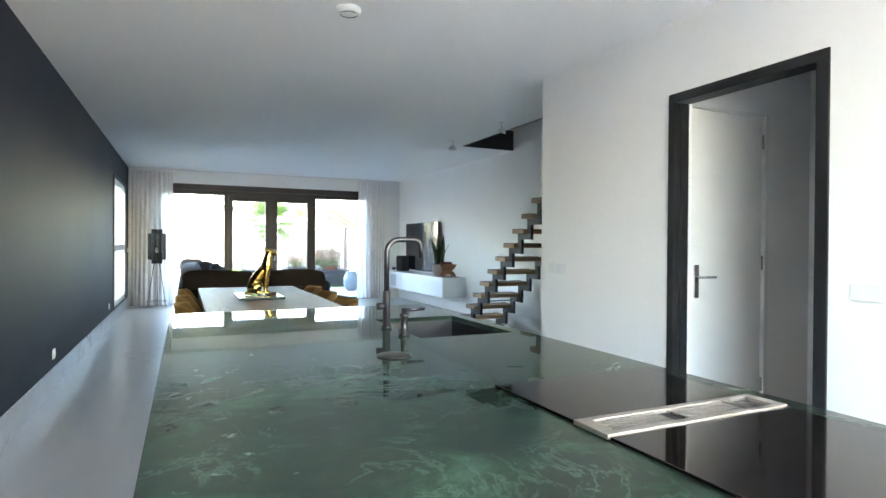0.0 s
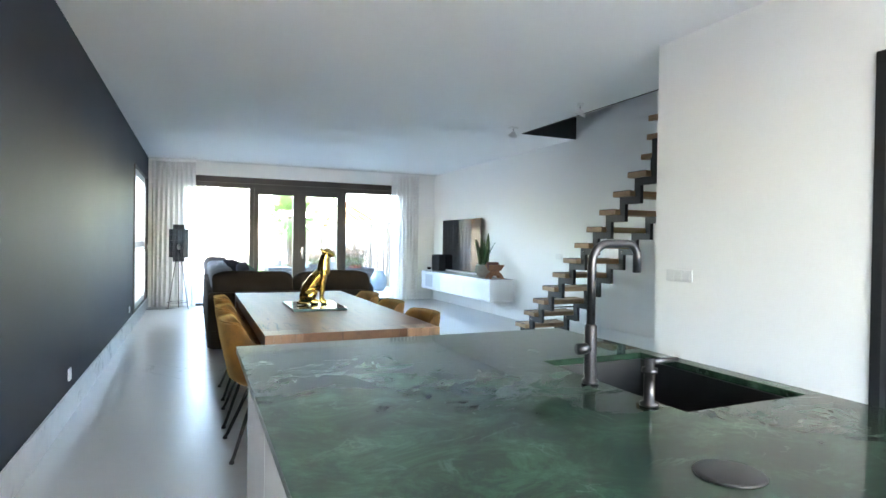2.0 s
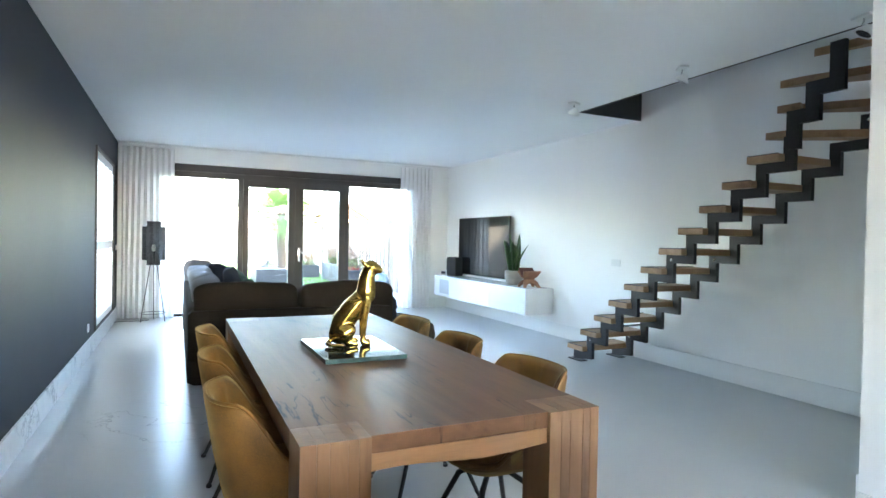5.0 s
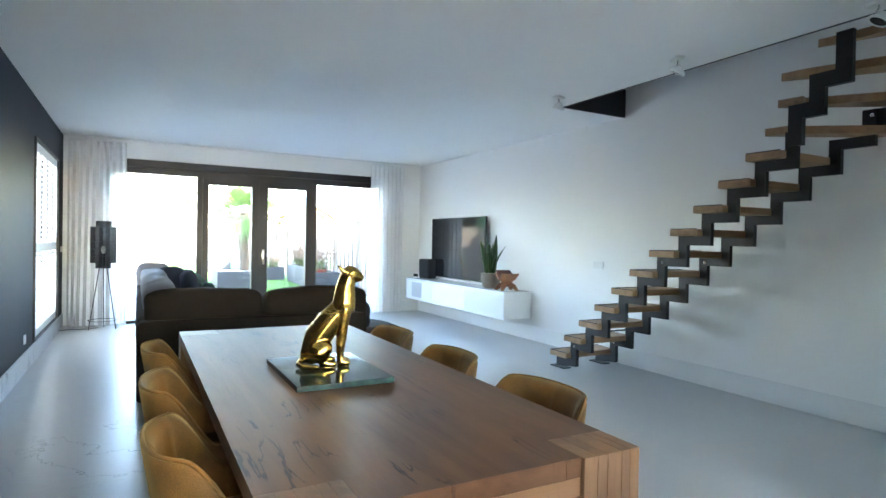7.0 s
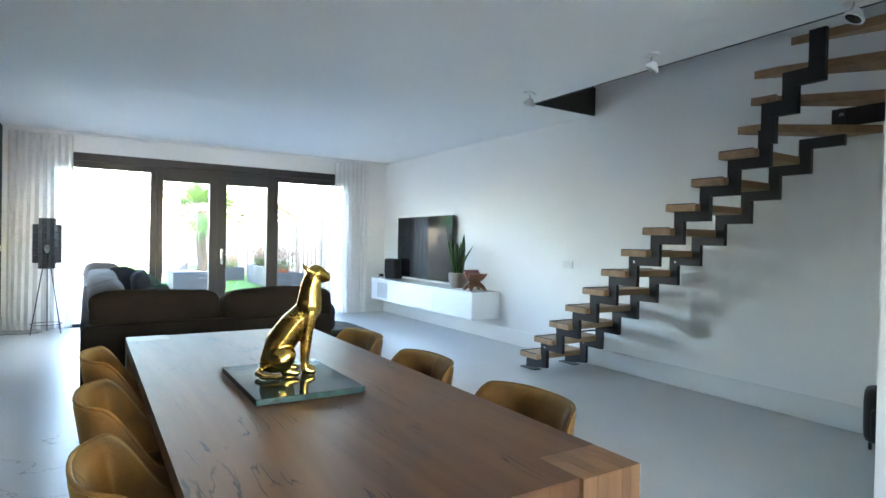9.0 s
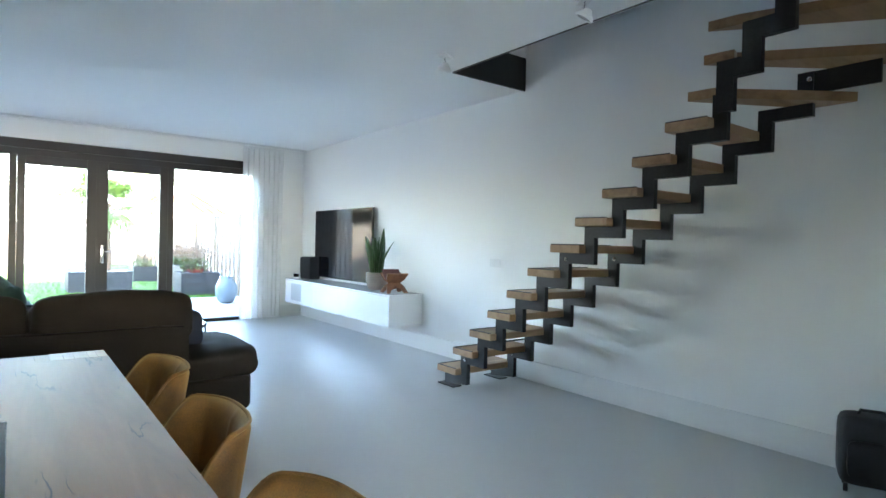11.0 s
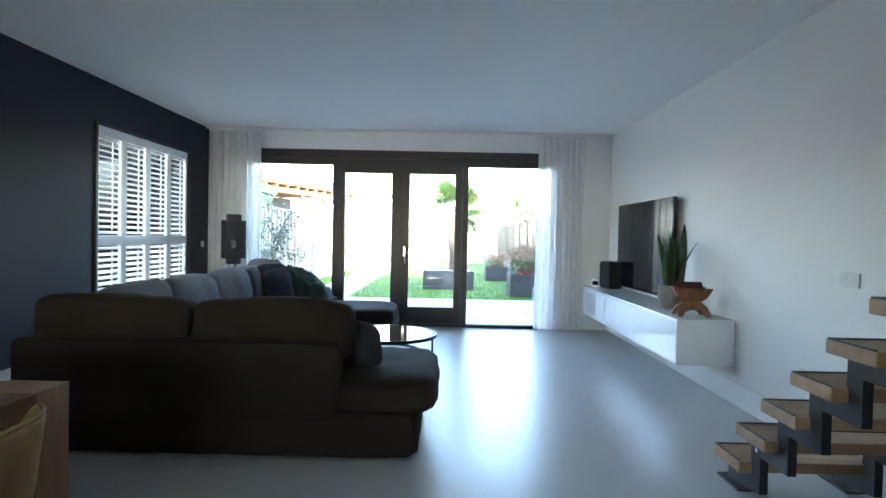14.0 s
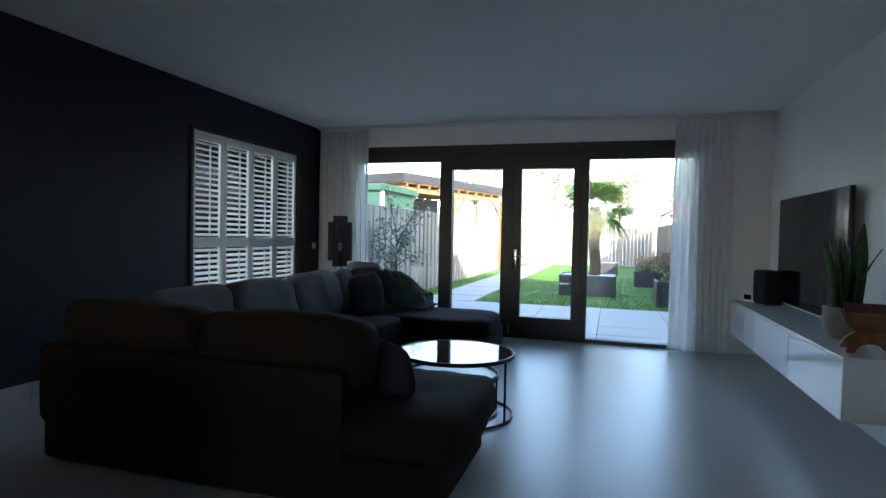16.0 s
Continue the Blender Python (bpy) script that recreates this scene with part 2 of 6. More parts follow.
TREADWOOD = wood("oak_tread", (0.13, 0.065, 0.03), (0.33, 0.19, 0.095), (0.46, 0.29, 0.16), "x", 0.5, 10.0, True)
STANDWOOD = wood("reddish_carved_wood", (0.08, 0.03, 0.015), (0.24, 0.10, 0.05), (0.34, 0.16, 0.08), "y", 0.4, 20.0)
VELVET = surface("mustard_velvet", (0.150, 0.068, 0.009), 0.75, var=0.55, coarse=9, fine=300, bumpiness=0.12, distance=0.001, Sheen_Weight=0.22, Sheen_Roughness=0.35, Sheen_Tint=(1.0, 0.75, 0.25, 1))
SUEDE = surface("dark_brown_suede", (0.017, 0.012, 0.0085), 0.9, var=0.3, coarse=4, fine=220, bumpiness=0.25, distance=0.0015, Specular_IOR_Level=0.15)
GREYCLOTH = surface("grey_woven_cloth", (0.12, 0.12, 0.125), 0.85, Specular_IOR_Level=0.2, var=0.15, coarse=5, fine=260, bumpiness=0.3, distance=0.0015)
DARKCLOTH = surface("charcoal_cloth", (0.022, 0.023, 0.03), 0.9, Specular_IOR_Level=0.15, var=0.25, coarse=6, fine=260, bumpiness=0.3, distance=0.0015)
GREENCLOTH = surface("dark_green_throw", (0.025, 0.05, 0.038), 0.95, var=0.4, coarse=12, fine=200, bumpiness=0.5, distance=0.003)
GOLD = surface("antique_gold_metal", (0.50, 0.335, 0.085), 0.2, 1.0, var=0.6, coarse=30, fine=80, bumpiness=0.35, distance=0.004)
TVBLACK = surface("television_screen", (0.004, 0.004, 0.005), 0.07, Specular_IOR_Level=0.25, var=0.05, bumpiness=0.0, rough_var=0.01)
SPEAKER = surface("black_speaker_cloth", (0.010, 0.010, 0.012), 0.8, var=0.2, fine=400, bumpiness=0.2)
POTCLAY = surface("grey_ribbed_clay", (0.23, 0.20, 0.17), 0.75, var=0.2, coarse=10, fine=90, bumpiness=0.2)
LEAF = surface("snake_plant_leaf", (0.035, 0.085, 0.025), 0.4, var=0.5, coarse=16, fine=50, bumpiness=0.1, stretch=(1, 1, 2.5))
SOIL = surface("dark_soil", (0.03, 0.022, 0.016), 0.95, var=0.4, fine=80, bumpiness=0.5)
BOOKRED = surface("dark_red_book_cover", (0.10, 0.018, 0.014), 0.5, var=0.2, fine=100, bumpiness=0.1)
CURTAIN = sheer("sheer_white_curtain", (0.90, 0.90, 0.89), 0.12, 0.55)
LAMPMESH = sheer("black_lamp_mesh", (0.012, 0.012, 0.013), 0.36, 0.2)
GLASS = pane_glass("clear_window_glass", (0.96, 0.97, 0.97))
BULB = surface("frosted_bulb_glass", (0.7, 0.68, 0.62), 0.3, var=0.02, bumpiness=0.0)
RUBBER = surface("black_nylon", (0.013, 0.013, 0.015), 0.6, var=0.25, fine=250, bumpiness=0.3)
LENSDARK = surface("grey_lamp_reflector", (0.25, 0.25, 0.25), 0.2, 0.8, var=0.05, bumpiness=0.0)
GRASS = surface("lawn_grass", (0.085, 0.175, 0.014), 0.8, var=0.5, coarse=3, fine=90, bumpiness=0.6, distance=0.01)
PAVER = surface("pale_concrete_paver", (0.47, 0.455, 0.425), 0.75, var=0.12, coarse=2, fine=70, bumpiness=0.2)
EARTH = surface("pale_sandy_ground", (0.38, 0.36, 0.32), 0.95, var=0.4, coarse=1, fine=30, bumpiness=0.5, distance=0.01)
FENCEWOOD = wood("weathered_grey_fence", (0.17, 0.14, 0.11), (0.30, 0.26, 0.21), (0.40, 0.35, 0.29), "z", 0.8, 12.0, True)
FENCETAN = wood("tan_fence_board", (0.11, 0.08, 0.055), (0.21, 0.155, 0.11), (0.30, 0.23, 0.165), "z", 0.8, 12.0, True)
PINE = wood("golden_pine_timber", (0.16, 0.085, 0.035), (0.28, 0.16, 0.07), (0.38, 0.23, 0.11), "x", 0.6, 9.0)
ROOFDARK = surface("dark_roof_fascia", (0.035, 0.033, 0.035), 0.7, var=0.2, bumpiness=0.2)
ROOFRED = surface("brown_red_roof_tile", (0.16, 0.06, 0.035), 0.8, var=0.3, fine=30, bumpiness=0.3)
GREENCLAD = surface("green_painted_cladding", (0.030, 0.090, 0.055), 0.6, var=0.12, bumpiness=0.1)
PLANTER = surface("anthracite_planter", (0.045, 0.045, 0.05), 0.6, var=0.2, fine=60, bumpiness=0.15)
PALESLAB = surface("pale_gravel_top", (0.62, 0.60, 0.56), 0.9, var=0.25, fine=60, bumpiness=0.5, distance=0.006)
BARK = surface("shaggy_palm_bark", (0.12, 0.085, 0.055), 0.95, var=0.5, coarse=8, fine=40, bumpiness=0.9, distance=0.01, stretch=(1, 1, 0.35))
PALMLEAF = surface("palm_frond_green", (0.12, 0.20, 0.045), 0.5, var=0.35, coarse=6, fine=60, bumpiness=0.1)
OLIVELEAF = surface("olive_leaf", (0.12, 0.15, 0.11), 0.55, var=0.35, coarse=4, fine=30, bumpiness=0.05)
TREELEAF = surface("spring_tree_leaf", (0.13, 0.16, 0.05), 0.6, var=0.4, coarse=2, fine=12, bumpiness=0.05)
DRYFLOWER = surface("dried_hydrangea", (0.26, 0.17, 0.11), 0.9, var=0.4, coarse=8, fine=40, bumpiness=0.1)
REDFLOWER = surface("red_blossom", (0.35, 0.03, 0.02), 0.7, var=0.3, bumpiness=0.1)
BRICKWALL = surface("house_facade", (0.32, 0.26, 0.21), 0.85, var=0.2, coarse=2, fine=30, bumpiness=0.2)
# leaf colour set pale so the far trees look washed out by sun
PALEFOLIAGE = surface("foliage_with_painted_glare", (0.42, 0.42, 0.26), 0.7, var=0.3, coarse=2, fine=12, bumpiness=0.05)
BLUEGLAZE = surface("pale_blue_glazed_pot", (0.15, 0.19, 0.22), 0.2, var=0.15, bumpiness=0.02)


def resin_floor():
    """Pale grey poured floor with soft clouds."""
    m, nt, bs = blank("pale_grey_poured_floor")
    v = coords(nt)
    n0 = node(nt, "ShaderNodeTexNoise", Scale=0.8, Detail=6.0, Roughness=0.6)
    n3 = node(nt, "ShaderNodeTexNoise", Scale=60.0, Detail=3.0)
    for n in (n0, n3):
        nt.links.new(v, n.inputs["Vector"])
    base = ramp(nt, n0.outputs[0], [(0.3, (0.46, 0.465, 0.46)), (0.7, (0.50, 0.505, 0.50))])
    # a hairline crack in the poured floor
    at = node(nt, "ShaderNodeMapping", Location=(0.255, -10.43, 0), Scale=(1.7, 1.4, 1.4))
    nt.links.new(v, at.inputs["Vector"])
    near = nt.nodes.new("ShaderNodeTexGradient")
    near.gradient_type = "SPHERICAL"
    nt.links.new(at.outputs[0], near.inputs["Vector"])
    n4 = node(nt, "ShaderNodeTexNoise", Scale=2.2, Detail=5.0, Roughness=0.55)
    nt.links.new(v, n4.inputs["Vector"])
    hair = ramp(nt, n4.outputs[0], [(0.492, (0, 0, 0)), (0.5, (0.9, 0.9, 0.9)), (0.508, (0, 0, 0))])
    both = nt.nodes.new("ShaderNodeMath")
    both.operation = "MULTIPLY"
    nt.links.new(hair, both.inputs[0])
    nt.links.new(ramp(nt, near.outputs[0], [(0.05, (0, 0, 0)), (0.4, (1, 1, 1))]), both.inputs[1])
    mx = nt.nodes.new("ShaderNodeMix")
    mx.data_type = "RGBA"
    nt.links.new(both.outputs[0], mx.inputs[0])
    nt.links.new(base, mx.inputs[6])
    mx.inputs[7].default_value = (0.16, 0.165, 0.17, 1)
    nt.links.new(mx.outputs[2], bs.inputs["Base Color"])
    rr = node(nt, "ShaderNodeMapRange")
    rr.inputs[3].default_value, rr.inputs[4].default_value = 0.285, 0.34
    nt.links.new(n0.outputs[0], rr.inputs[0])
    nt.links.new(rr.outputs[0], bs.inputs["Roughness"])
    bump(nt, bs, n3.outputs[0], 0.03, 0.001)
    return m


FLOOR = resin_floor()


# ---- mesh helpers ----
def shade(bm, angle=40):
    for f in bm.faces:
        f.smooth = True
    for e in bm.edges:
        if len(e.link_faces) != 2 or e.calc_face_angle(0) > radians(angle):
            e.smooth = False


def part(name, bm, material, parent=None, label="", smooth=False):
    """Link a bmesh as ONE mesh object, under a thing or a part."""
    if smooth:
        shade(bm)
    bmesh.ops.recalc_face_normals(bm, faces=bm.faces)
    me = bpy.data.meshes.new(name)
    bm.to_mesh(me)
    bm.free()
    me.materials.append(material)
    ob = new(name, me)
    if parent is not None:
        ob.parent = parent
    if label:
        ob["label"] = label
    return ob


def thing(name, at, label, category, group="", turn=0.0):
    """The Empty at a thing's base that holds its parts."""
    e = new(name)
    e.empty_display_size = 0.05
    e.matrix_basis = pose(*at, 0, 0, turn)
    return tagged(e, label, category, group)


def setting(name, bm, material, label, smooth=False, category=""):
    return tagged(part(name, bm, material, None, "", smooth), label, category or name.split("_")[0], "", "structure")


def box(bm, x0, y0, z0, x1, y1, z1, bevel=0.0, seg=2):
    vs = [bm.verts.new(p) for p in ((x0, y0, z0), (x1, y0, z0), (x1, y1, z0), (x0, y1, z0), (x0, y0, z1), (x1, y0, z1), (x1, y1, z1), (x0, y1, z1))]
    fs = [bm.faces.new([vs[i] for i in q]) for q in ((3, 2, 1, 0), (4, 5, 6, 7), (0, 1, 5, 4), (1, 2, 6, 5), (2, 3, 7, 6), (3, 0, 4, 7))]
    if bevel:
        es = list({e for f in fs for e in f.edges})
        bmesh.ops.bevel(bm, geom=es, offset=bevel, segments=seg, affect="EDGES", profile=0.6)
    return vs


def boxes(*rows, bevel=0.0):
    bm = bmesh.new()
    for r in rows:
        box(bm, *r, bevel=bevel)
    return bm


def tube(bm, pts, radii, seg=10, caps=True):
    pts = [Vector(p) for p in pts]
    if not isinstance(radii, (list, tuple)):
        radii = [radii] * len(pts)
    rings = []
    up = None
    for i, p in enumerate(pts):
        d = (pts[min(i + 1, len(pts) - 1)] - pts[max(i - 1, 0)]).normalized()
        if up is None:
            up = d.orthogonal().normalized()
        else:
            up = (up - d * up.dot(d)).normalized()
        side = d.cross(up)
        rings.append([bm.verts.new(p + (up * math.cos(a) + side * math.sin(a)) * radii[i]) for a in (2 * math.pi * k / seg for k in range(seg))])
    for a, b in zip(rings, rings[1:]):
        for k in range(seg):
            bm.faces.new((a[k], a[(k + 1) % seg], b[(k + 1) % seg], b[k]))
    if caps:
        bm.faces.new(rings[0][::-1])
        bm.faces.new(rings[-1])


def lathe(bm, profile, seg=24, centre=(0, 0), close=True):
    """profile: rows of radius and height, turned about z."""
    rings = [[bm.verts.new((centre[0] + r * math.cos(a), centre[1] + r * math.sin(a), z)) for a in (2 * math.pi * k / seg for k in range(seg))] for r, z in profile]
    for a, b in zip(rings, rings[1:]):
        for k in range(seg):
            bm.faces.new((a[k], a[(k + 1) % seg], b[(k + 1) % seg], b[k]))
    if close:
        bm.faces.new(rings[0][::-1])
        bm.faces.new(rings[-1])


def prism(bm, outline, plane, a, b):
    """An outline in a plane ("xy", "xz", "yz"), pushed along the third axis from a to b."""
    def p3(u, v, w):
        return {"xy": (u, v, w), "xz": (u, w, v), "yz": (w, u, v)}[plane]
    lo = [bm.verts.new(p3(u, v, a)) for u, v in outline]
    hi = [bm.verts.new(p3(u, v, b)) for u, v in outline]
    n = len(outline)
    f1, f2 = bm.faces.new(lo[::-1]), bm.faces.new(hi)
    for i in range(n):
        bm.faces.new((lo[i], lo[(i + 1) % n], hi[(i + 1) % n], hi[i]))
    f1.normal_update(), f2.normal_update()
    bmesh.ops.triangulate(bm, faces=[f1, f2])


def ring(bm, centre, r, tube_r, seg=40, tseg=8):
    cx, cy, cz = centre
    vs = [[bm.verts.new((cx + (r + tube_r * math.cos(b)) * math.cos(a), cy + (r + tube_r * math.cos(b)) * math.sin(a), cz + tube_r * math.sin(b)))
           for b in (2 * math.pi * j / tseg for j in range(tseg))] for a in (2 * math.pi * i / seg for i in range(seg))]
    for i in range(seg):
        for j in range(tseg):
            bm.faces.new((vs[i][j], vs[(i + 1) % seg][j], vs[(i + 1) % seg][(j + 1) % tseg], vs[i][(j + 1) % tseg]))


def cushion(size, e=5.0, wrinkle=0.012, freq=5.0, n=12, sag=0.0, seed=0.0):
    """A soft upholstered block about the origin, with rounded edges, folds and a sag on top."""
    bm = bmesh.new()
    bmesh.ops.create_cube(bm, size=2.0)
    bmesh.ops.subdivide_edges(bm, edges=bm.edges, cuts=n, use_grid_fill=True)
    sx, sy, sz = (s / 2 for s in size)
    for v in bm.verts:
        c = v.co
        k = (abs(c.x) ** e + abs(c.y) ** e + abs(c.z) ** e) ** (1 / e)
        c = c / k
        p = Vector((c.x * sx, c.y * sy, c.z * sz))
        w = noise.noise(p * freq + Vector((seed, seed * 2, seed * 3))) * wrinkle + noise.noise(p * freq * 2.7 + Vector((seed, 0, 0))) * wrinkle * 0.5
        p += Vector((c.x, c.y, c.z)).normalized() * w
        if c.z > 0:
            p.z -= sag * c.z * max(0, 1 - (c.x ** 2 + c.y ** 2) * 0.8)
        v.co = p
    return bm


def shifted(bm, m):
    bmesh.ops.transform(bm, matrix=m, verts=bm.verts)
    return bm

# ---- large structure ----
XL, XR, YB, H = -0.93, 4.70, 13.0, 2.715   # dark wall, stair wall, garden front, ceiling
XK, YK, YF = 2.98, 4.625, -2.0             # kitchen wall, its end, street front
VX, VY = 3.835, 7.91                       # stairwell opening in the ceiling
TH = 0.28

setting("floor", boxes((XL - TH, YF - TH, -0.12, XR + TH, YB + 0.06, 0.0)), FLOOR, "pale grey glossy poured resin floor")
setting("ceiling", boxes((XL, YF, H, VX, YB, H + 0.30), (VX, YF, H, XR, YK, H + 0.30), (VX, VY + 0.02, H, XR, YB, H + 0.30)), CEIL, "smooth white plaster ceiling")
# dark wall with the tall shuttered window
WY0, WY1, WZ0, WZ1 = 10.42, 12.40, 0.20, 2.30
setting("wall_west", boxes((XL - TH, YF - TH, 0, XL, WY0, H + 0.3), (XL - TH, WY1, 0, XL, YB, H + 0.3), (XL - TH, WY0, 0, XL, WY1, WZ0), (XL - TH, WY0, WZ1, XL, WY1, H + 0.3)), NAVY, "matt dark navy painted side wall")
setting("wall_east", boxes((XR, YF - TH, 0, XR + TH, YB, 5.6)), WHITE, "white painted wall behind the open stairs")
# garden front with the wide glazed opening
FX0, FX1, FZ1 = -0.42, 3.98, 2.45
setting("wall_north", boxes((XL - TH, YB, 0, FX0, YB + 0.30, H + 0.3), (FX1, YB, 0, XR + TH, YB + 0.30, H + 0.3), (FX0, YB, FZ1, FX1, YB + 0.30, H + 0.3)), WHITE, "white wall around the garden doors")
# street front behind the kitchen, with a window
setting("wall_south", boxes((XL - TH, YF - TH, 0, -0.7, YF, H + 0.3), (2.8, YF - TH, 0, XR + TH, YF, H + 0.3), (-0.7, YF - TH, 0, 2.8, YF, 0.85), (-0.7, YF - TH, 2.5, 2.8, YF, H + 0.3)), WHITE, "white wall with the kitchen window")
# kitchen wall with the hall doorway
DY0, DY1, DZ = 2.15, 3.16, 2.23
HY = 3.09                                  # face of the hall side wall
setting("wall_kitchen", boxes((XK, YF, 0, XK + 0.10, DY0, H), (XK, DY1, 0, XK + 0.10, YK - 0.1, H), (XK, DY0, DZ, XK + 0.10, DY1, H), (XK, YK - 0.1, 0, XR, YK, H)), WHITE, "white kitchen wall with a hall doorway")
# hall behind the doorway
setting("wall_hall", boxes((XK + 0.10, HY, 0, 3.02 + 0.08, HY + 0.1, H), (3.10, HY, 2.175, 3.835, HY + 0.1, H), (3.835, HY, 0, 4.41, HY + 0.1, H), (4.31, 1.2, 0, 4.41, HY, H), (XK + 0.10, 1.1, 0, 4.41, 1.2, H)), WHITE, "white hall walls beyond the doorway")
setting("wall_shaft", boxes((1.9, VY, H + 0.3, XR, VY + 0.1, 5.6), (1.8, YK - 0.1, H + 0.3, 1.9, VY + 0.1, 5.6), (1.9, YK - 0.1, H + 0.3, XR, YK, 5.6)), WHITE, "white stairwell walls on the upper floor")
# unseen upper ceiling; the opening is added to brighten the stairwell walls
setting("ceiling_upper", boxes((1.8, YK - 0.1, 5.6, 3.4, VY + 0.1, 5.8), (4.6, YK - 0.1, 5.6, XR + TH, VY + 0.1, 5.8), (3.4, YK - 0.1, 5.6, 4.6, 6.18, 5.8), (3.4, 6.34, 5.6, 4.6, VY + 0.1, 5.8)), CEIL, "white upper ceiling with an added opening that lights the stairwell")
setting("upper_storey", boxes((XL - TH, YF - TH, H + 0.3, 1.8, YB + 0.3, 6.2), (1.8, YF - TH, H + 0.3, XR + TH, YK - 0.1, 6.2), (1.8, VY + 0.1, H + 0.3, XR + TH, YB + 0.3, 6.2)), BRICKWALL, "closed upper storey of the house", category="house")
# black lining of the stairwell opening
setting("trim_void", boxes((VX, VY, H - 0.006, XR, VY + 0.02, H + 0.30), (VX - 0.012, YK, H - 0.005, VX + 0.004, VY, H + 0.30)), BLACKMETAL, "black steel lining of the stairwell opening")
# skirtings
setting("baseboard_west", boxes((XL, YF, 0.0, XL + 0.014, WY0 - 0.02, 0.185), (XL, WY1, 0, XL + 0.014, YB, 0.185), (XL, WY0 - 0.02, 0, XL + 0.016, WY1, 0.18)), SKIRT, "tall veined pale stone skirting along the dark wall")
setting("baseboard_east", boxes((XR - 0.014, YK, 0.006, XR, YB, 0.185)), SKIRT_W, "tall white skirting along the stair wall")
setting("baseboard_north", boxes((FX1 + 0.02, YB - 0.014, 0, XR - 0.014, YB, 0.185)), SKIRT_W, "tall white skirting beside the garden doors")
setting("baseboard_kitchen", boxes((XK - 0.012, YF, 0, XK, DY0 - 0.02, 0.10), (XK - 0.012, DY1 + 0.02, 0, XK, YK, 0.10), (XK, YK, 0, XR - 0.014, YK + 0.012, 0.18)), SKIRT_W, "white skirting on the kitchen wall")


def window_unit():
    """Wide garden front: two fixed lights and a pair of glazed doors in dark timber."""
    w = tagged(thing("window_1", (0, 0, 0), "wide dark timber garden front with double glazed doors", "window"), kind="structure")
    y0, y1 = YB - 0.03, YB + 0.09
    frame_b = boxes((FX0, y0, 2.335, FX1, y1, FZ1), (FX0, y0 + 0.02, 2.245, FX1, y1, 2.335), (FX0, y0, 0.0, FX1, y1, 0.045), (FX0, y0, 0.045, FX0 + 0.09, y1, 2.245),
                    (FX1 - 0.09, y0, 0.045, FX1, y1, 2.245), (0.82, y0, 0.045, 0.90, y1, 2.245), (2.635, y0, 0.045, 2.715, y1, 2.245), bevel=0.004)
    part("window_frame", frame_b, FRAMEDARK, w, "dark brown painted timber frame")
    for a, b in ((FX0 + 0.09, 0.82), (2.715, FX1 - 0.09)):
        part("pane", boxes((a, YB + 0.04, 0.045, b, YB + 0.05, 2.245)), GLASS, w).visible_shadow = False
    for a, b, g0, g1 in ((0.905, 1.768, 0.988, 1.645), (1.773, 2.63, 1.892, 2.53)):
        door = part("door", boxes((a - 0.004, y0 - 0.012, 0.05, g0, y1 - 0.02, 2.243), (g1, y0 - 0.012, 0.05, b + 0.002, y1 - 0.02, 2.243), (g0, y0 - 0.012, 0.05, g1, y1 - 0.02, 0.275), (g0, y0 - 0.012, 2.135, g1, y1 - 0.02, 2.243), bevel=0.004), FRAMEDARK, w, "dark timber glazed door")
        part("pane", boxes((g0, YB + 0.02, 0.275, g1, YB + 0.03, 2.135)), GLASS, door).visible_shadow = False
    hb = boxes((1.81, y0 - 0.022, 0.88, 1.85, y0 - 0.012, 1.12), bevel=0.003)
    tube(hb, [(1.83, y0 - 0.02, 1.035), (1.83, y0 - 0.065, 1.035), (1.84, y0 - 0.07, 1.035), (1.95, y0 - 0.07, 1.035)], 0.009, 8)
    part("handle", hb, CHROME, w, "brushed steel lever handle", True)
    part("astragal", boxes((1.753, y0 - 0.02, 0.05, 1.788, y0 - 0.0125, 2.23), bevel=0.002), FRAMEDARK, w, "dark cover strip between the doors")
    part("bolt", boxes((1.758, y0 - 0.036, 0.07, 1.783, y0 - 0.02, 0.22), bevel=0.003), CHROME, w, "steel bolt at the foot of the door")
    return w


window_unit()


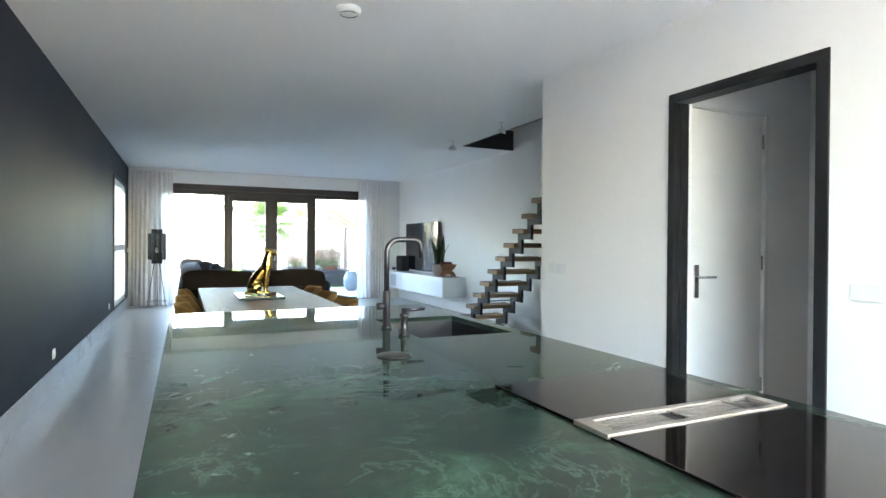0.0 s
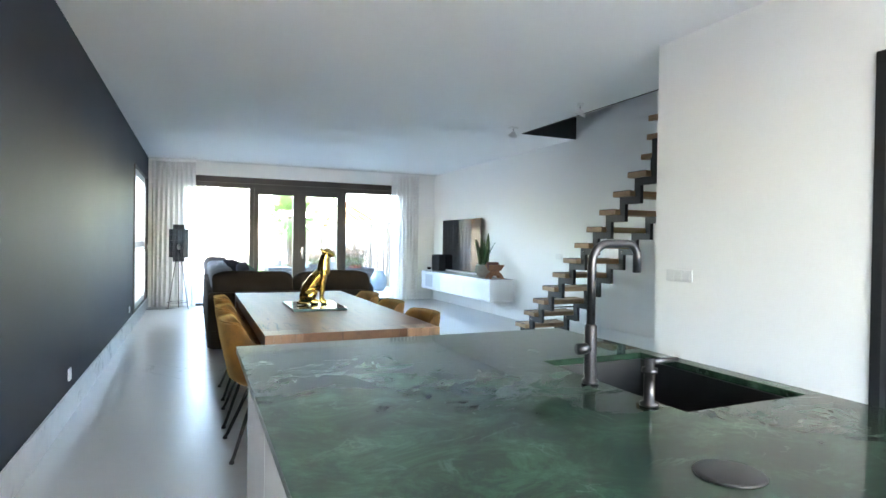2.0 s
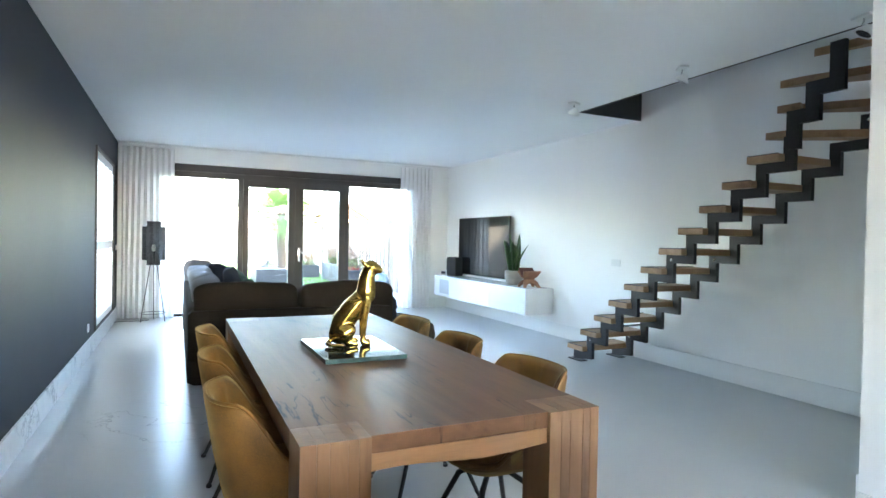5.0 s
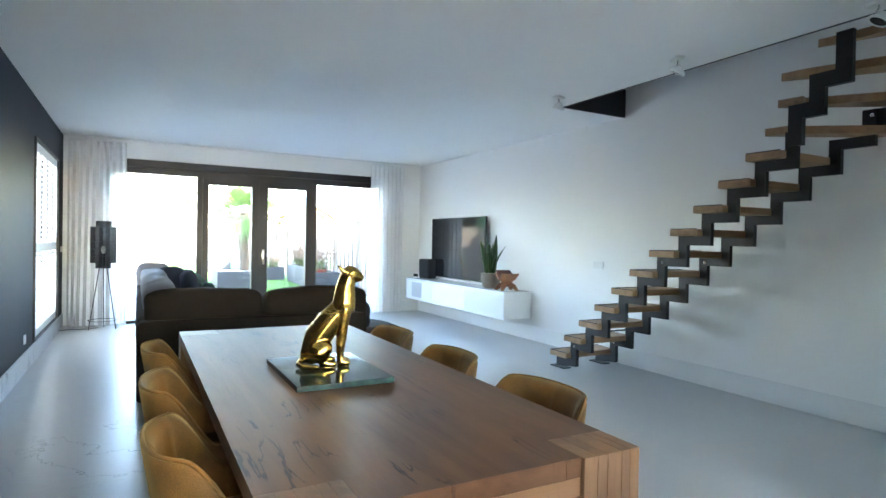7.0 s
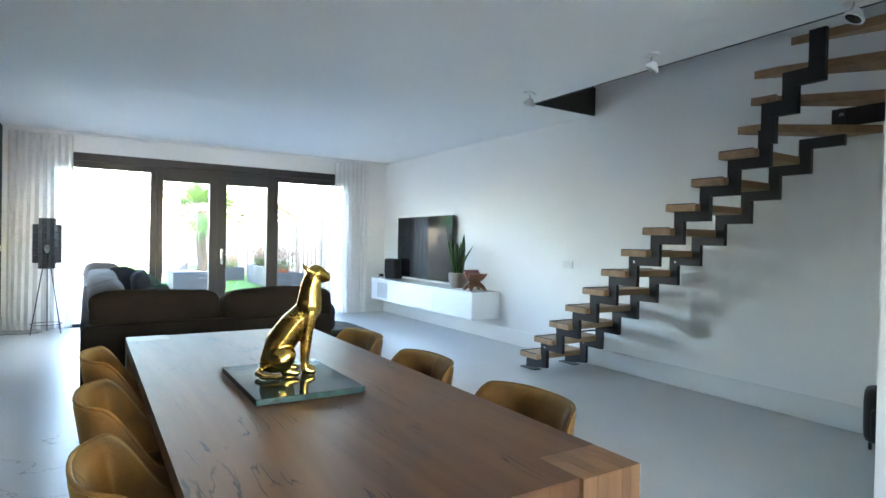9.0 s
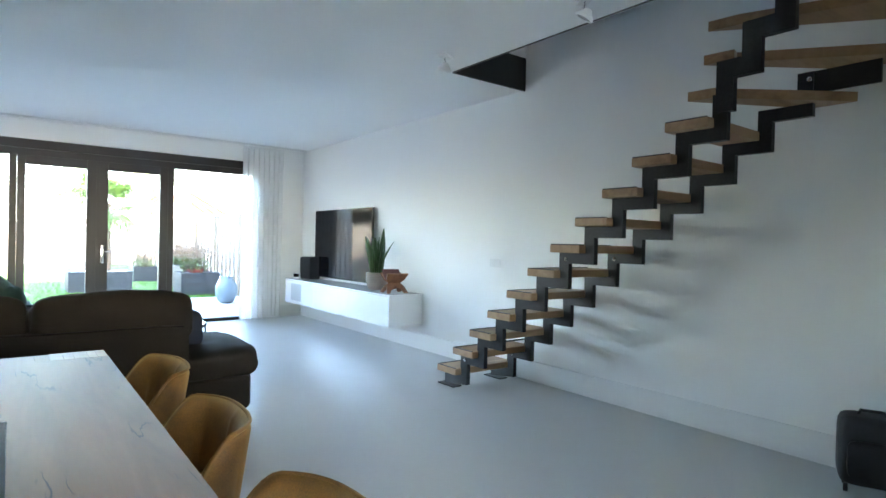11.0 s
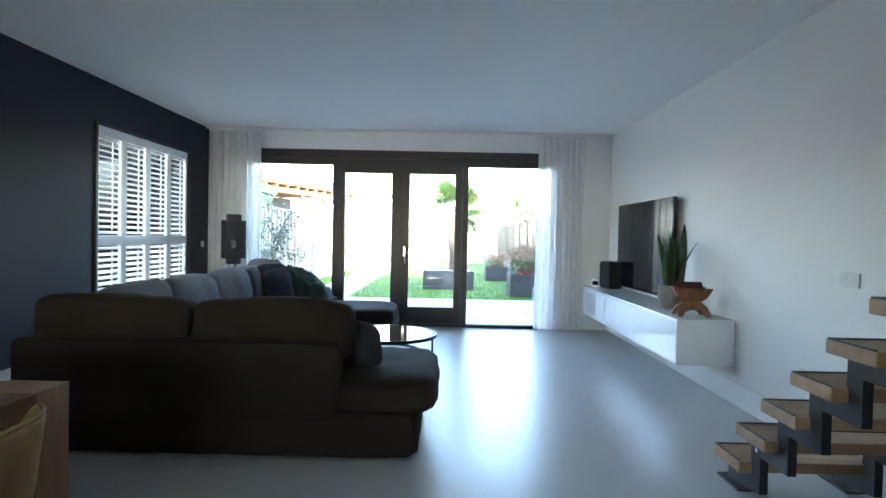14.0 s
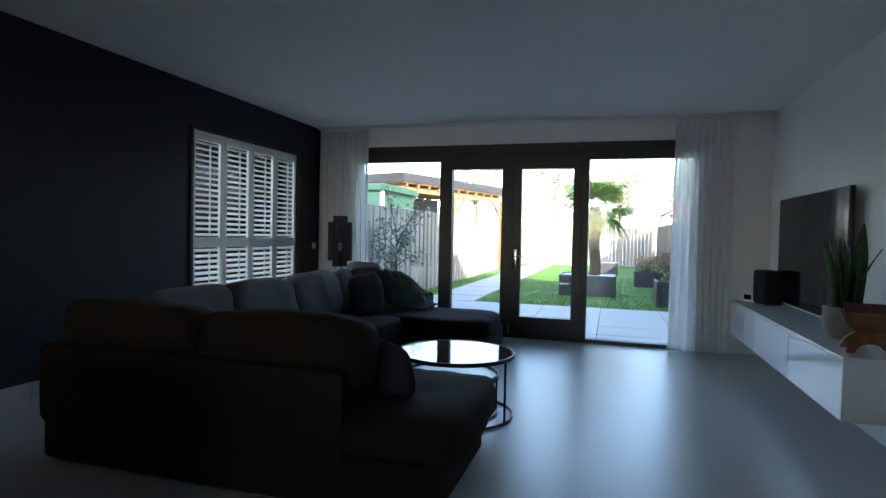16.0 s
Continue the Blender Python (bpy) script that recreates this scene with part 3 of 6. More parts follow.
def shutter_window():
    """Tall side window: dark reveal, glass, and four white louvred shutters."""
    w = tagged(thing("window_2", (0, 0, 0), "tall side window in a dark painted reveal", "window"), kind="structure")
    part("window_frame", boxes((XL - 0.2, WY0, WZ0, XL + 0.02, WY0 + 0.03, WZ1), (XL - 0.2, WY1 - 0.05, WZ0, XL + 0.02, WY1, WZ1), (XL - 0.2, WY0 + 0.03, WZ1 - 0.03, XL + 0.02, WY1 - 0.05, WZ1), (XL - 0.2, WY0 + 0.03, WZ0, XL + 0.01, WY1 - 0.05, WZ0 + 0.02)), FRAMEDARK, w, "dark window reveal")
    part("pane", boxes((XL - 0.18, WY0 + 0.03, WZ0 + 0.02, XL - 0.17, WY1 - 0.05, WZ1 - 0.03)), GLASS, w).visible_shadow = False
    a, b = WY0 + 0.03, WY1 - 0.05
    zlo, zhi, zmid = WZ0 + 0.02, WZ1 - 0.03, 1.16
    n = 4
    step = (b - a) / n
    slat_w = step - 0.10
    bm = bmesh.new()
    prof = [(0.03 * math.cos(t), 0.005 * math.sin(t)) for t in (2 * math.pi * k / 8 for k in range(8))]
    prism(bm, prof, "xz", -slat_w / 2, slat_w / 2)
    slat_me = bpy.data.meshes.new("slat")
    bm.to_mesh(slat_me)
    bm.free()
    slat_me.materials.append(SKIRT_W)
    for i in range(n):
        y0, y1 = a + i * step, a + (i + 1) * step
        s = thing("window_shutter", (XL - 0.02, (y0 + y1) / 2, zlo), "white louvred window shutter with open slats", "shutter", "shutters of the side window")
        h = step / 2 - 0.002
        z = zhi - zlo
        part("shutter_frame", boxes((-0.015, -h, 0, 0.015, -h + 0.05, z), (-0.015, h - 0.05, 0, 0.015, h, z), (-0.015, -h + 0.05, 0, 0.015, h - 0.05, 0.08), (-0.015, -h + 0.05, z - 0.09, 0.015, h - 0.05, z), (-0.015, -h + 0.05, zmid - zlo - 0.05, 0.015, h - 0.05, zmid - zlo + 0.05), bevel=0.003), SKIRT_W, s)
        part("tilt_rod", boxes((0.03, -0.006, 0.14, 0.04, 0.006, zmid - zlo - 0.10), (0.03, -0.006, zmid - zlo + 0.1, 0.04, 0.006, z - 0.14)), SKIRT_W, s)
        for z0, z1 in ((0.08, zmid - zlo - 0.05), (zmid - zlo + 0.05, z - 0.09)):
            m = int(round((z1 - z0) / 0.057))
            for k in range(m):
                o = new("slat", slat_me)
                o.parent = s
                o.matrix_basis = pose(0, 0, z0 + (k + 0.5) * (z1 - z0) / m, 0, 25, 0)


shutter_window()


def hall_doorway():
    d = tagged(thing("door_1", (0, 0, 0), "black steel door frame of an open hall doorway", "door frame"), kind="structure")
    x0, x1 = XK - 0.012, XK + 0.112
    bm = boxes((x0, DY0 - 0.005, 0, x1, DY0 + 0.06, DZ + 0.005), (x0, DY1 - 0.045, 0, x1, DY1 + 0.005, DZ + 0.005), (x0, DY0 + 0.06, DZ - 0.055, x1, DY1 - 0.045, DZ + 0.005), (x0 + 0.05, DY1 - 0.062, 0, x1, DY1 - 0.045, DZ - 0.055), bevel=0.004)
    part("door_frame", bm, BLACKMETAL, d)
    w = tagged(thing("door_2", (0, 0, 0), "closed white door in the hall with a steel lever", "door"), kind="structure")
    part("door_leaf", boxes((3.105, HY - 0.02 + 0.03, 0.01, 3.793, HY - 0.02 + 0.07, 2.155), bevel=0.003), DOORWHITE, w)
    part("door_frame", boxes((3.798, HY - 0.02 + 0.005, 0, 3.838, HY - 0.02 + 0.05, 2.175), (3.10, HY - 0.02 + 0.012, 2.157, 3.798, HY - 0.02 + 0.05, 2.175), bevel=0.003), DOORWHITE, w)
    hb = boxes((3.135, HY - 0.02 + 0.018, 0.90, 3.175, HY - 0.02 + 0.03, 1.12), bevel=0.003)
    tube(hb, [(3.155, HY - 0.02 + 0.02, 1.04), (3.155, HY - 0.02 - 0.03, 1.04), (3.17, HY - 0.02 - 0.035, 1.04), (3.27, HY - 0.02 - 0.035, 1.04)], 0.009, 8)
    part("door_handle", hb, CHROME, w, "steel lever on a long plate", True)
    for z in (0.22, 1.08, 1.93):
        b2 = bmesh.new()
        tube(b2, [(3.796, HY - 0.02 + 0.02, z), (3.796, HY - 0.02 + 0.02, z + 0.1)], 0.009, 8)
        part("hinge", b2, CHROME, w, "steel hinge")
    t = tagged(thing("door_3", (0, 0, 0), "white frame of a further hall door", "door frame"), kind="structure")
    part("door_frame", boxes((4.28, 2.70, 0, 4.32, 2.78, 2.14), (4.28, 1.78, 2.06, 4.32, 2.70, 2.14), bevel=0.003), DOORWHITE, t)
    part("door_leaf", boxes((4.295, 1.78, 0.01, 4.309, 2.70, 2.06)), DOORWHITE, t)


hall_doorway()


# ---- kitchen ----
def kitchen_island():
    wt, x1, y0, y1 = 0.885, 1.355, 0.80, 3.525
    isl = thing("kitchen_island", (0, 0, 0), "white lacquered kitchen island with handleless doors", "kitchen island")
    part("body", boxes((0.085, y0 + 0.05, 0.09, x1 - 0.05, y1 - 0.05, 0.60), (0.085, y0 + 0.05, 0.60, 0.865, y1 - 0.05, wt - 0.022), (0.865, y0 + 0.05, 0.60, x1 - 0.05, 2.35, wt - 0.022), (0.865, 3.0, 0.60, x1 - 0.05, y1 - 0.05, wt - 0.022)), GLOSSWHITE, isl)
    part("plinth", boxes((0.10, y0 + 0.09, 0, x1 - 0.09, y1 - 0.09, 0.09)), BLACKMETAL, isl, "black recessed plinth")
    n = 5
    step = (y1 - y0 - 0.06) / n
    for i in range(n):
        a = y0 + 0.03 + i * step
        part("cabinet_door", boxes((0.047, a + 0.002, 0.10, 0.085, a + step - 0.002, wt - 0.045), bevel=0.002), GLOSSWHITE, isl)
    for a, b in ((0.05, 0.715), (0.72, x1 - 0.03)):
        part("end_panel", boxes((a, y1 - 0.05, 0.10, b, y1 - 0.025, wt - 0.024), bevel=0.002), GLOSSWHITE, isl)
    # worktop with the sink cut out
    sx0, sx1, sy0, sy1 = 0.892, 1.30, 2.375, 2.955
    wk = bmesh.new()
    loops = [[wk.verts.new((x, y, z)) for x, y in q] for z in (wt, wt - 0.02) for q in (((0.01, y0), (x1, y0), (x1, y1), (0.01, y1)), ((sx0, sy0), (sx1, sy0), (sx1, sy1), (sx0, sy1)))]
    for k in range(4):
        q = (k + 1) % 4
        wk.faces.new((loops[0][k], loops[0][q], loops[1][q], loops[1][k]))
        wk.faces.new((loops[2][k], loops[3][k], loops[3][q], loops[2][q]))
        wk.faces.new((loops[0][k], loops[2][k], loops[2][q], loops[0][q]))
        wk.faces.new((loops[1][k], loops[1][q], loops[3][q], loops[3][k]))
    tagged(part("worktop", wk, GREENSTONE), "polished dark green veined marble worktop on the island", "worktop")
    sk = bmesh.new()
    t, d = 0.012, 0.20
    for r in ((sx0 - 0.01, sy0 - 0.01, wt - d, sx0 + 0.004, sy1 + 0.01, wt - 0.021), (sx1 - 0.004, sy0 - 0.01, wt - d, sx1 + 0.01, sy1 + 0.01, wt - 0.021), (sx0 + 0.004, sy0 - 0.01, wt - d, sx1 - 0.004, sy0 + 0.004, wt - 0.021), (sx0 + 0.004, sy1 - 0.004, wt - d, sx1 - 0.004, sy1 + 0.01, wt - 0.021), (sx0 - 0.01, sy0 - 0.01, wt - d - t, sx1 + 0.01, sy1 + 0.01, wt - d)):
        box(sk, *r)
    s = thing("kitchen_sink", (0, 0, 0), "matt black undermounted kitchen sink", "sink")
    part("basin", sk, SINKBLACK, s)
    dr = bmesh.new()
    lathe(dr, [(0.045, wt - d), (0.045, wt - d + 0.004), (0.03, wt - d + 0.006)], 20, (1.11, 2.67))
    part("drain", dr, GUNMETAL, s, "dark round drain", True)
    # tap
    tp = thing("kitchen_tap", (0.853, 2.665, wt), "tall gunmetal kitchen tap with a square arched spout", "tap")
    b = bmesh.new()
    lathe(b, [(0.022, 0.001), (0.022, 0.010), (0.0165, 0.013), (0.0165, 0.155), (0.0125, 0.16)], 20)
    part("body", b, GUNMETAL, tp, "", True)
    b = bmesh.new()
    pts = [(0, 0, 0.15), (0, 0, 0.34)] + [(0.055 - 0.055 * math.cos(a), 0, 0.34 + 0.055 * math.sin(a)) for a in (math.pi / 2 * k / 6 for k in range(1, 7))] + [(0.12, 0, 0.395)]
    pts += [(0.12 + 0.035 * math.sin(a), 0, 0.36 + 0.035 * math.cos(a)) for a in (math.pi / 2 * k / 5 for k in range(1, 6))] + [(0.155, 0, 0.315)]
    tube(b, [(x, y, z - 0.018) for x, y, z in pts], 0.0116, 14)
    part("spout", b, GUNMETAL, tp, "", True)
    b = bmesh.new()
    tube(b, [(0, 0, 0.095), (-0.042, 0, 0.095)], [0.015, 0.015], 14)
    part("knob", b, GUNMETAL, tp, "", True)
    sd = thing("soap_dispenser", (0.850, 2.445, wt), "small gunmetal soap dispenser beside the sink", "soap dispenser")
    b = bmesh.new()
    lathe(b, [(0.022, 0.001), (0.022, 0.008), (0.013, 0.012), (0.013, 0.075), (0.018, 0.078), (0.018, 0.088), (0.011, 0.09), (0.011, 0.11)], 18)
    part("body", b, GUNMETAL, sd, "", True)
    b = bmesh.new()
    tube(b, [(0, 0, 0.103), (0.085, 0, 0.103)], [0.008, 0.0055], 10)
    part("nozzle", b, GUNMETAL, sd, "", True)
    b = bmesh.new()
    lathe(b, [(0.056, wt + 0.001), (0.056, wt + 0.004), (0.05, wt + 0.006)], 32, (0.683, 2.09))
    tagged(part("pop_up_socket", b, BLACKMETAL, None, "", True), "flat black round pop-up socket in the worktop", "socket")
    # hob with its extractor strip
    hb = thing("induction_hob", (0, 0, 0), "black glass induction hob with a central extractor", "hob")
    for a, c in ((0.915, 1.295), (1.405, 1.745)):
        part("glass_plate", boxes((0.86, a, wt + 0.001, 1.385, c, wt + 0.007), bevel=0.002), BLACKGLASS, hb)
    v = part("extractor_frame", boxes((0.855, 1.297, wt + 0.001, 1.39, 1.315, wt + 0.011), (0.855, 1.385, wt + 0.001, 1.39, 1.403, wt + 0.011), (0.855, 1.315, wt + 0.001, 0.89, 1.385, wt + 0.011), (1.36, 1.315, wt + 0.001, 1.39, 1.385, wt + 0.011), (1.275, 1.315, wt + 0.001, 1.29, 1.385, wt + 0.011), bevel=0.002), VENTMETAL, hb, "champagne coloured metal frame")
    part("vent_well", boxes((0.89, 1.315, wt + 0.0005, 1.36, 1.385, wt + 0.002)), BLACKMETAL, v, "dark vent well")
    for k in range(6):
        y = 1.322 + k * 0.0112
        for a, c in ((0.892, 1.06), (1.10, 1.273)):
            part("slat", boxes((a, y, wt + 0.002, c, y + 0.006, wt + 0.008)), VENTMETAL, v)
    hb.matrix_basis = Matrix.Translation((-0.027, -0.019, 0)) @ Matrix.Diagonal((0.94, 0.94, 1, 1))
    part("knob_plate", boxes((1.292, 1.318, wt + 0.002, 1.358, 1.382, wt + 0.005), bevel=0.001), LENSDARK, v, "grey control plate")


kitchen_island()


def wall_plate(name, at, turn, gangs, label, kind, mat=None):
    """A wall plate with one insert for each gang. It faces its own -y."""
    w = thing(name, at, label, kind, turn=turn)
    wd = 0.071 * gangs + 0.012
    part("plate", boxes((-wd / 2, -0.011, -0.041, wd / 2, 0, 0.041), bevel=0.003), mat or PLASTIC, w)
    for g in range(gangs):
        x = (g - (gangs - 1) / 2) * 0.071
        if name == "wall_socket":
            b = bmesh.new()
            lathe(b, [(0.022, 0.0), (0.022, 0.003), (0.019, 0.003), (0.019, 0.0005)], 20)
            shifted(b, pose(x, -0.0115, 0, 90, 0, 0))
            part("insert", b, PLASTIC, w, "round socket well", True)
        else:
            part("rocker", boxes((x - 0.03, -0.016, -0.03, x + 0.03, -0.011, 0.03), bevel=0.002), PLASTIC, w)
    return w


wall_plate("light_switch", (XK, 4.392, 1.047), -90, 3, "white triple light switch on the kitchen wall", "light switch")
wall_plate("wall_socket", (XK, 1.96, 1.03), -90, 2, "white double wall socket beside the hall doorway", "socket")
wall_plate("wall_socket", (XR, 8.265, 1.07), -90, 2, "white double wall socket near the stairs", "socket")
wall_plate("wall_socket", (XL, 6.08, 0.30), 90, 1, "white wall socket low on the dark wall", "socket")
wall_plate("wall_socket", (XL, 9.92, 0.31), 90, 1, "white wall socket low on the dark wall", "socket")
wall_plate("light_switch", (XL, 12.80, 1.10), 90, 1, "white single switch beside the side window", "light switch")
sm = thing("smoke_detector", (1.005, 3.87, H), "round white smoke detector on the ceiling", "smoke detector")
b = bmesh.new()
lathe(b, [(0.078, 0.0), (0.078, -0.012), (0.07, -0.028), (0.045, -0.034)][::-1], 28)
part("cover", b, PLASTIC, sm, "", True)
b = bmesh.new()
lathe(b, [(0.055, -0.0355), (0.055, -0.032), (0.048, -0.032), (0.048, -0.0355)], 28, close=False)
part("ring", b, LENSDARK, sm, "grey ring", True)


def ceiling_spot(x, y, turn):
    s = thing("ceiling_spotlight", (x, y, H), "white swivelling ceiling spotlight, switched off", "spotlight", "ceiling spotlights", turn)
    part("base", boxes((-0.06, -0.035, -0.018, 0.06, 0.035, 0), bevel=0.004), PLASTIC, s)
    bm = bmesh.new()
    tube(bm, [(0, 0, -0.018), (0, 0, -0.035), (0.012, 0, -0.05), (0, 0, -0.065), (-0.004, 0, -0.075)], 0.005, 8)
    part("arm", bm, CHROME, s, "bent steel arm", True)
    bm = bmesh.new()
    lathe(bm, [(0.022, 0.045), (0.03, 0.03), (0.045, 0.012), (0.056, 0.0), (0.056, -0.012), (0.046, -0.012), (0.046, -0.004), (0.02, 0.006)], 24)
    shifted(bm, pose(-0.004, 0, -0.105, 25, -18, 0))
    part("head", bm, PLASTIC, s, "", True)
    bm = bmesh.new()
    lathe(bm, [(0.044, -0.009), (0.044, -0.005), (0.01, -0.004)], 24)
    shifted(bm, pose(-0.004, 0, -0.105, 25, -18, 0))
    part("lens", bm, LENSDARK, s, "grey reflector", True)


for x, y, turn in ((3.52, 7.62, 20), (3.53, 6.28, 60), (3.67, 5.04, 80)):
    ceiling_spot(x, y, turn)


# ---- stairs ----
def staircase():
    r, g, y1 = 0.1808, 0.2156, 8.124
    xi, xo = 3.893, 4.58
    st = thing("open_staircase", (4.2, 8.2, 0), "open staircase of oak treads on zigzag black steel strings", "staircase")

    def here(bm):
        return shifted(bm, Matrix.Translation((-4.2, -8.2, 0)))

    yk = lambda k: y1 - g * (k - 1)
    th, n = 0.055, 11
    tread_bm = bmesh.new()
    box(tread_bm, xi, -0.262, -th, xo, 0, 0, bevel=0.006)
    me = bpy.data.meshes.new("tread")
    tread_bm.to_mesh(me)
    tread_bm.free()
    me.materials.append(TREADWOOD)
    sb = boxes((xi + 0.004, -0.014, -0.001, xo - 0.004, -0.004, 0.006), (xi + 0.004, -0.25, -0.001, xi + 0.012, -0.0145, 0.006))
    strip_me = bpy.data.meshes.new("edge_strip")
    sb.to_mesh(strip_me)
    sb.free()
    strip_me.materials.append(BLACKMETAL)
    for k in range(1, n + 1):
        o = new("tread", me)
        o.parent = st
        o.location = (-4.2, yk(k) - 8.2, k * r)
        e = new("edge_strip", strip_me)
        e.parent = o
    # winders about the inner corner
    # each winder: nose point at the inner side, and the angle of its nose
    nose = {12: ((3.985, 5.88), 31), 13: ((3.958, 5.775), 37), 14: ((3.950, 5.750), 53), 15: ((3.995, 5.535), 70), 16: ((4.02, 5.40), 88)}
    corner = (4.66, YK + 0.02)

    def nose_of(k):
        a = radians(nose[k][1])
        return Vector(nose[k][0]), Vector((math.cos(a), -math.sin(a)))

    def far(k):
        p, d = nose_of(k)
        return p + d * min((corner[0] - p.x) / d.x, (corner[1] - p.y) / d.y)
    for k in range(12, 16):
        (p, d), (p2, d2) = nose_of(k), nose_of(k + 1)
        e0, e1 = far(k), far(k + 1)
        poly = [p, e0]
        if e0.x > corner[0] - 0.01 and e1.y < corner[1] + 0.01:
            poly.append(Vector(corner))
        poly += [e1, p2 + d2 * 0.15, p + Vector((0.02, -0.16))]
        bm = bmesh.new()
        prism(bm, [(q.x, q.y) for q in poly], "xy", k * r - th, k * r)
        part("tread", here(bm), TREADWOOD, st)

    def string(x, last, name):
        up, lo = [], []
        for k in range(1, last + 1):
            zt = k * r - th
            up += [(yk(k) - 0.035, zt), (yk(k + 1) - 0.035, zt)]
            zb = max(0.012, (k - 1) * r + 0.050)
            lo += [(yk(k) - 0.118, zb), (yk(k + 1) - 0.118, zb)]
        poly = [(yk(1) - 0.035, 0.012)] + up + [(yk(last + 1) - 0.035, (last + 1) * r - th), (yk(last + 1) - 0.118, (last + 1) * r - th)] + lo[::-1][:-1]
        clean = [p for i, p in enumerate(poly) if i == 0 or p != poly[i - 1]]
        bm = bmesh.new()
        prism(bm, clean, "yz", x - 0.02, x + 0.02)
        return part(name, here(bm), STEEL_DARK, st)
    string(3.977, 11, "inner_string")
    string(4.53, 12, "outer_string")
    # stepped plates of the turn, carrying the winders up to the opening
    for k, a0, a1, b1, top, dx in ((13, 5.70, 5.605, 5.466, 13 * r - th, 0.022), (14, 5.566, 5.466, 5.307, 14 * r - th, 0.020), (15, 5.407, 5.307, 5.307, H - 0.002, 0.018)):
        low = (k - 1) * r - th - 0.10
        pl = [(a0, low), (a0, top), (b1, top), (b1, top - 0.10), (a1, top - 0.10), (a1, low)] if b1 < a1 else [(a0, low), (a0, top), (a1, top), (a1, low)]
        bm = bmesh.new()
        prism(bm, pl, "yz", 3.977 - dx, 3.977 + dx)
        part("turn_plate", here(bm), STEEL_DARK, st)
    # outer plates along the wall at the turn
    for k, ya, yb in ((13, yk(13) - 0.04, 5.10),):
        bm = boxes((4.521, yb, (k - 1) * r, 4.539, ya, k * r - th))
        part("turn_plate", here(bm), STEEL_DARK, st)
    for x in (3.977, 4.53):
        part("foot_plate", here(boxes((x - 0.05, yk(1) - 0.19, 0, x + 0.05, yk(1) + 0.03, 0.012), bevel=0.002)), STEEL_DARK, st)
        for k in (2, 7, 13):
            if k == 13 and x < 4:
                continue
            bm = bmesh.new()
            lathe(bm, [(0.014, 0), (0.014, 0.010), (0.009, 0.014)], 14)
            shifted(bm, pose(x - 0.02, yk(k) - 0.10, k * r - 0.10, 0, -90, 0))
            part("bolt", here(bm), CHROME, st, "round steel bolt", True)
    bm = bmesh.new()
    tube(bm, [(3.977, yk(3) - 0.05, 2 * r + 0.06), (4.53, yk(3) - 0.05, 2 * r + 0.06)], 0.008, 8)
    part("tie_rod", here(bm), STEEL_DARK, st)


staircase()


def suitcase():
    s = thing("suitcase", (4.47, 5.08, 0), "small soft black trolley case by the wall", "suitcase", turn=20)
    bm = cushion((0.22, 0.30, 0.36), 7, 0.004, 6, 8)
    part("body", shifted(bm, pose(0, 0, 0.225)), RUBBER, s, "", True)
    bm = cushion((0.05, 0.22, 0.2), 6, 0.003, 6, 6)
    part("front_pocket", shifted(bm, pose(-0.115, 0, 0.19)), RUBBER, s, "", True)
    for y in (-0.11, 0.11):
        bm = bmesh.new()
        tube(bm, [(-0.06, y - 0.01, 0.022), (-0.06, y + 0.01, 0.022)], 0.022, 14)
        part("wheel", bm, BLACKMETAL, s, "", True)
        bm = bmesh.new()
        tube(bm, [(0.06, y - 0.01, 0.022), (0.06, y + 0.01, 0.022)], 0.022, 14)
        part("wheel", bm, BLACKMETAL, s, "", True)
    bm = bmesh.new()
    tube(bm, [(0, -0.06, 0.40), (0, -0.05, 0.425), (0, 0.05, 0.425), (0, 0.06, 0.40)], 0.009, 8)
    part("handle", bm, RUBBER, s, "", True)


suitcase()


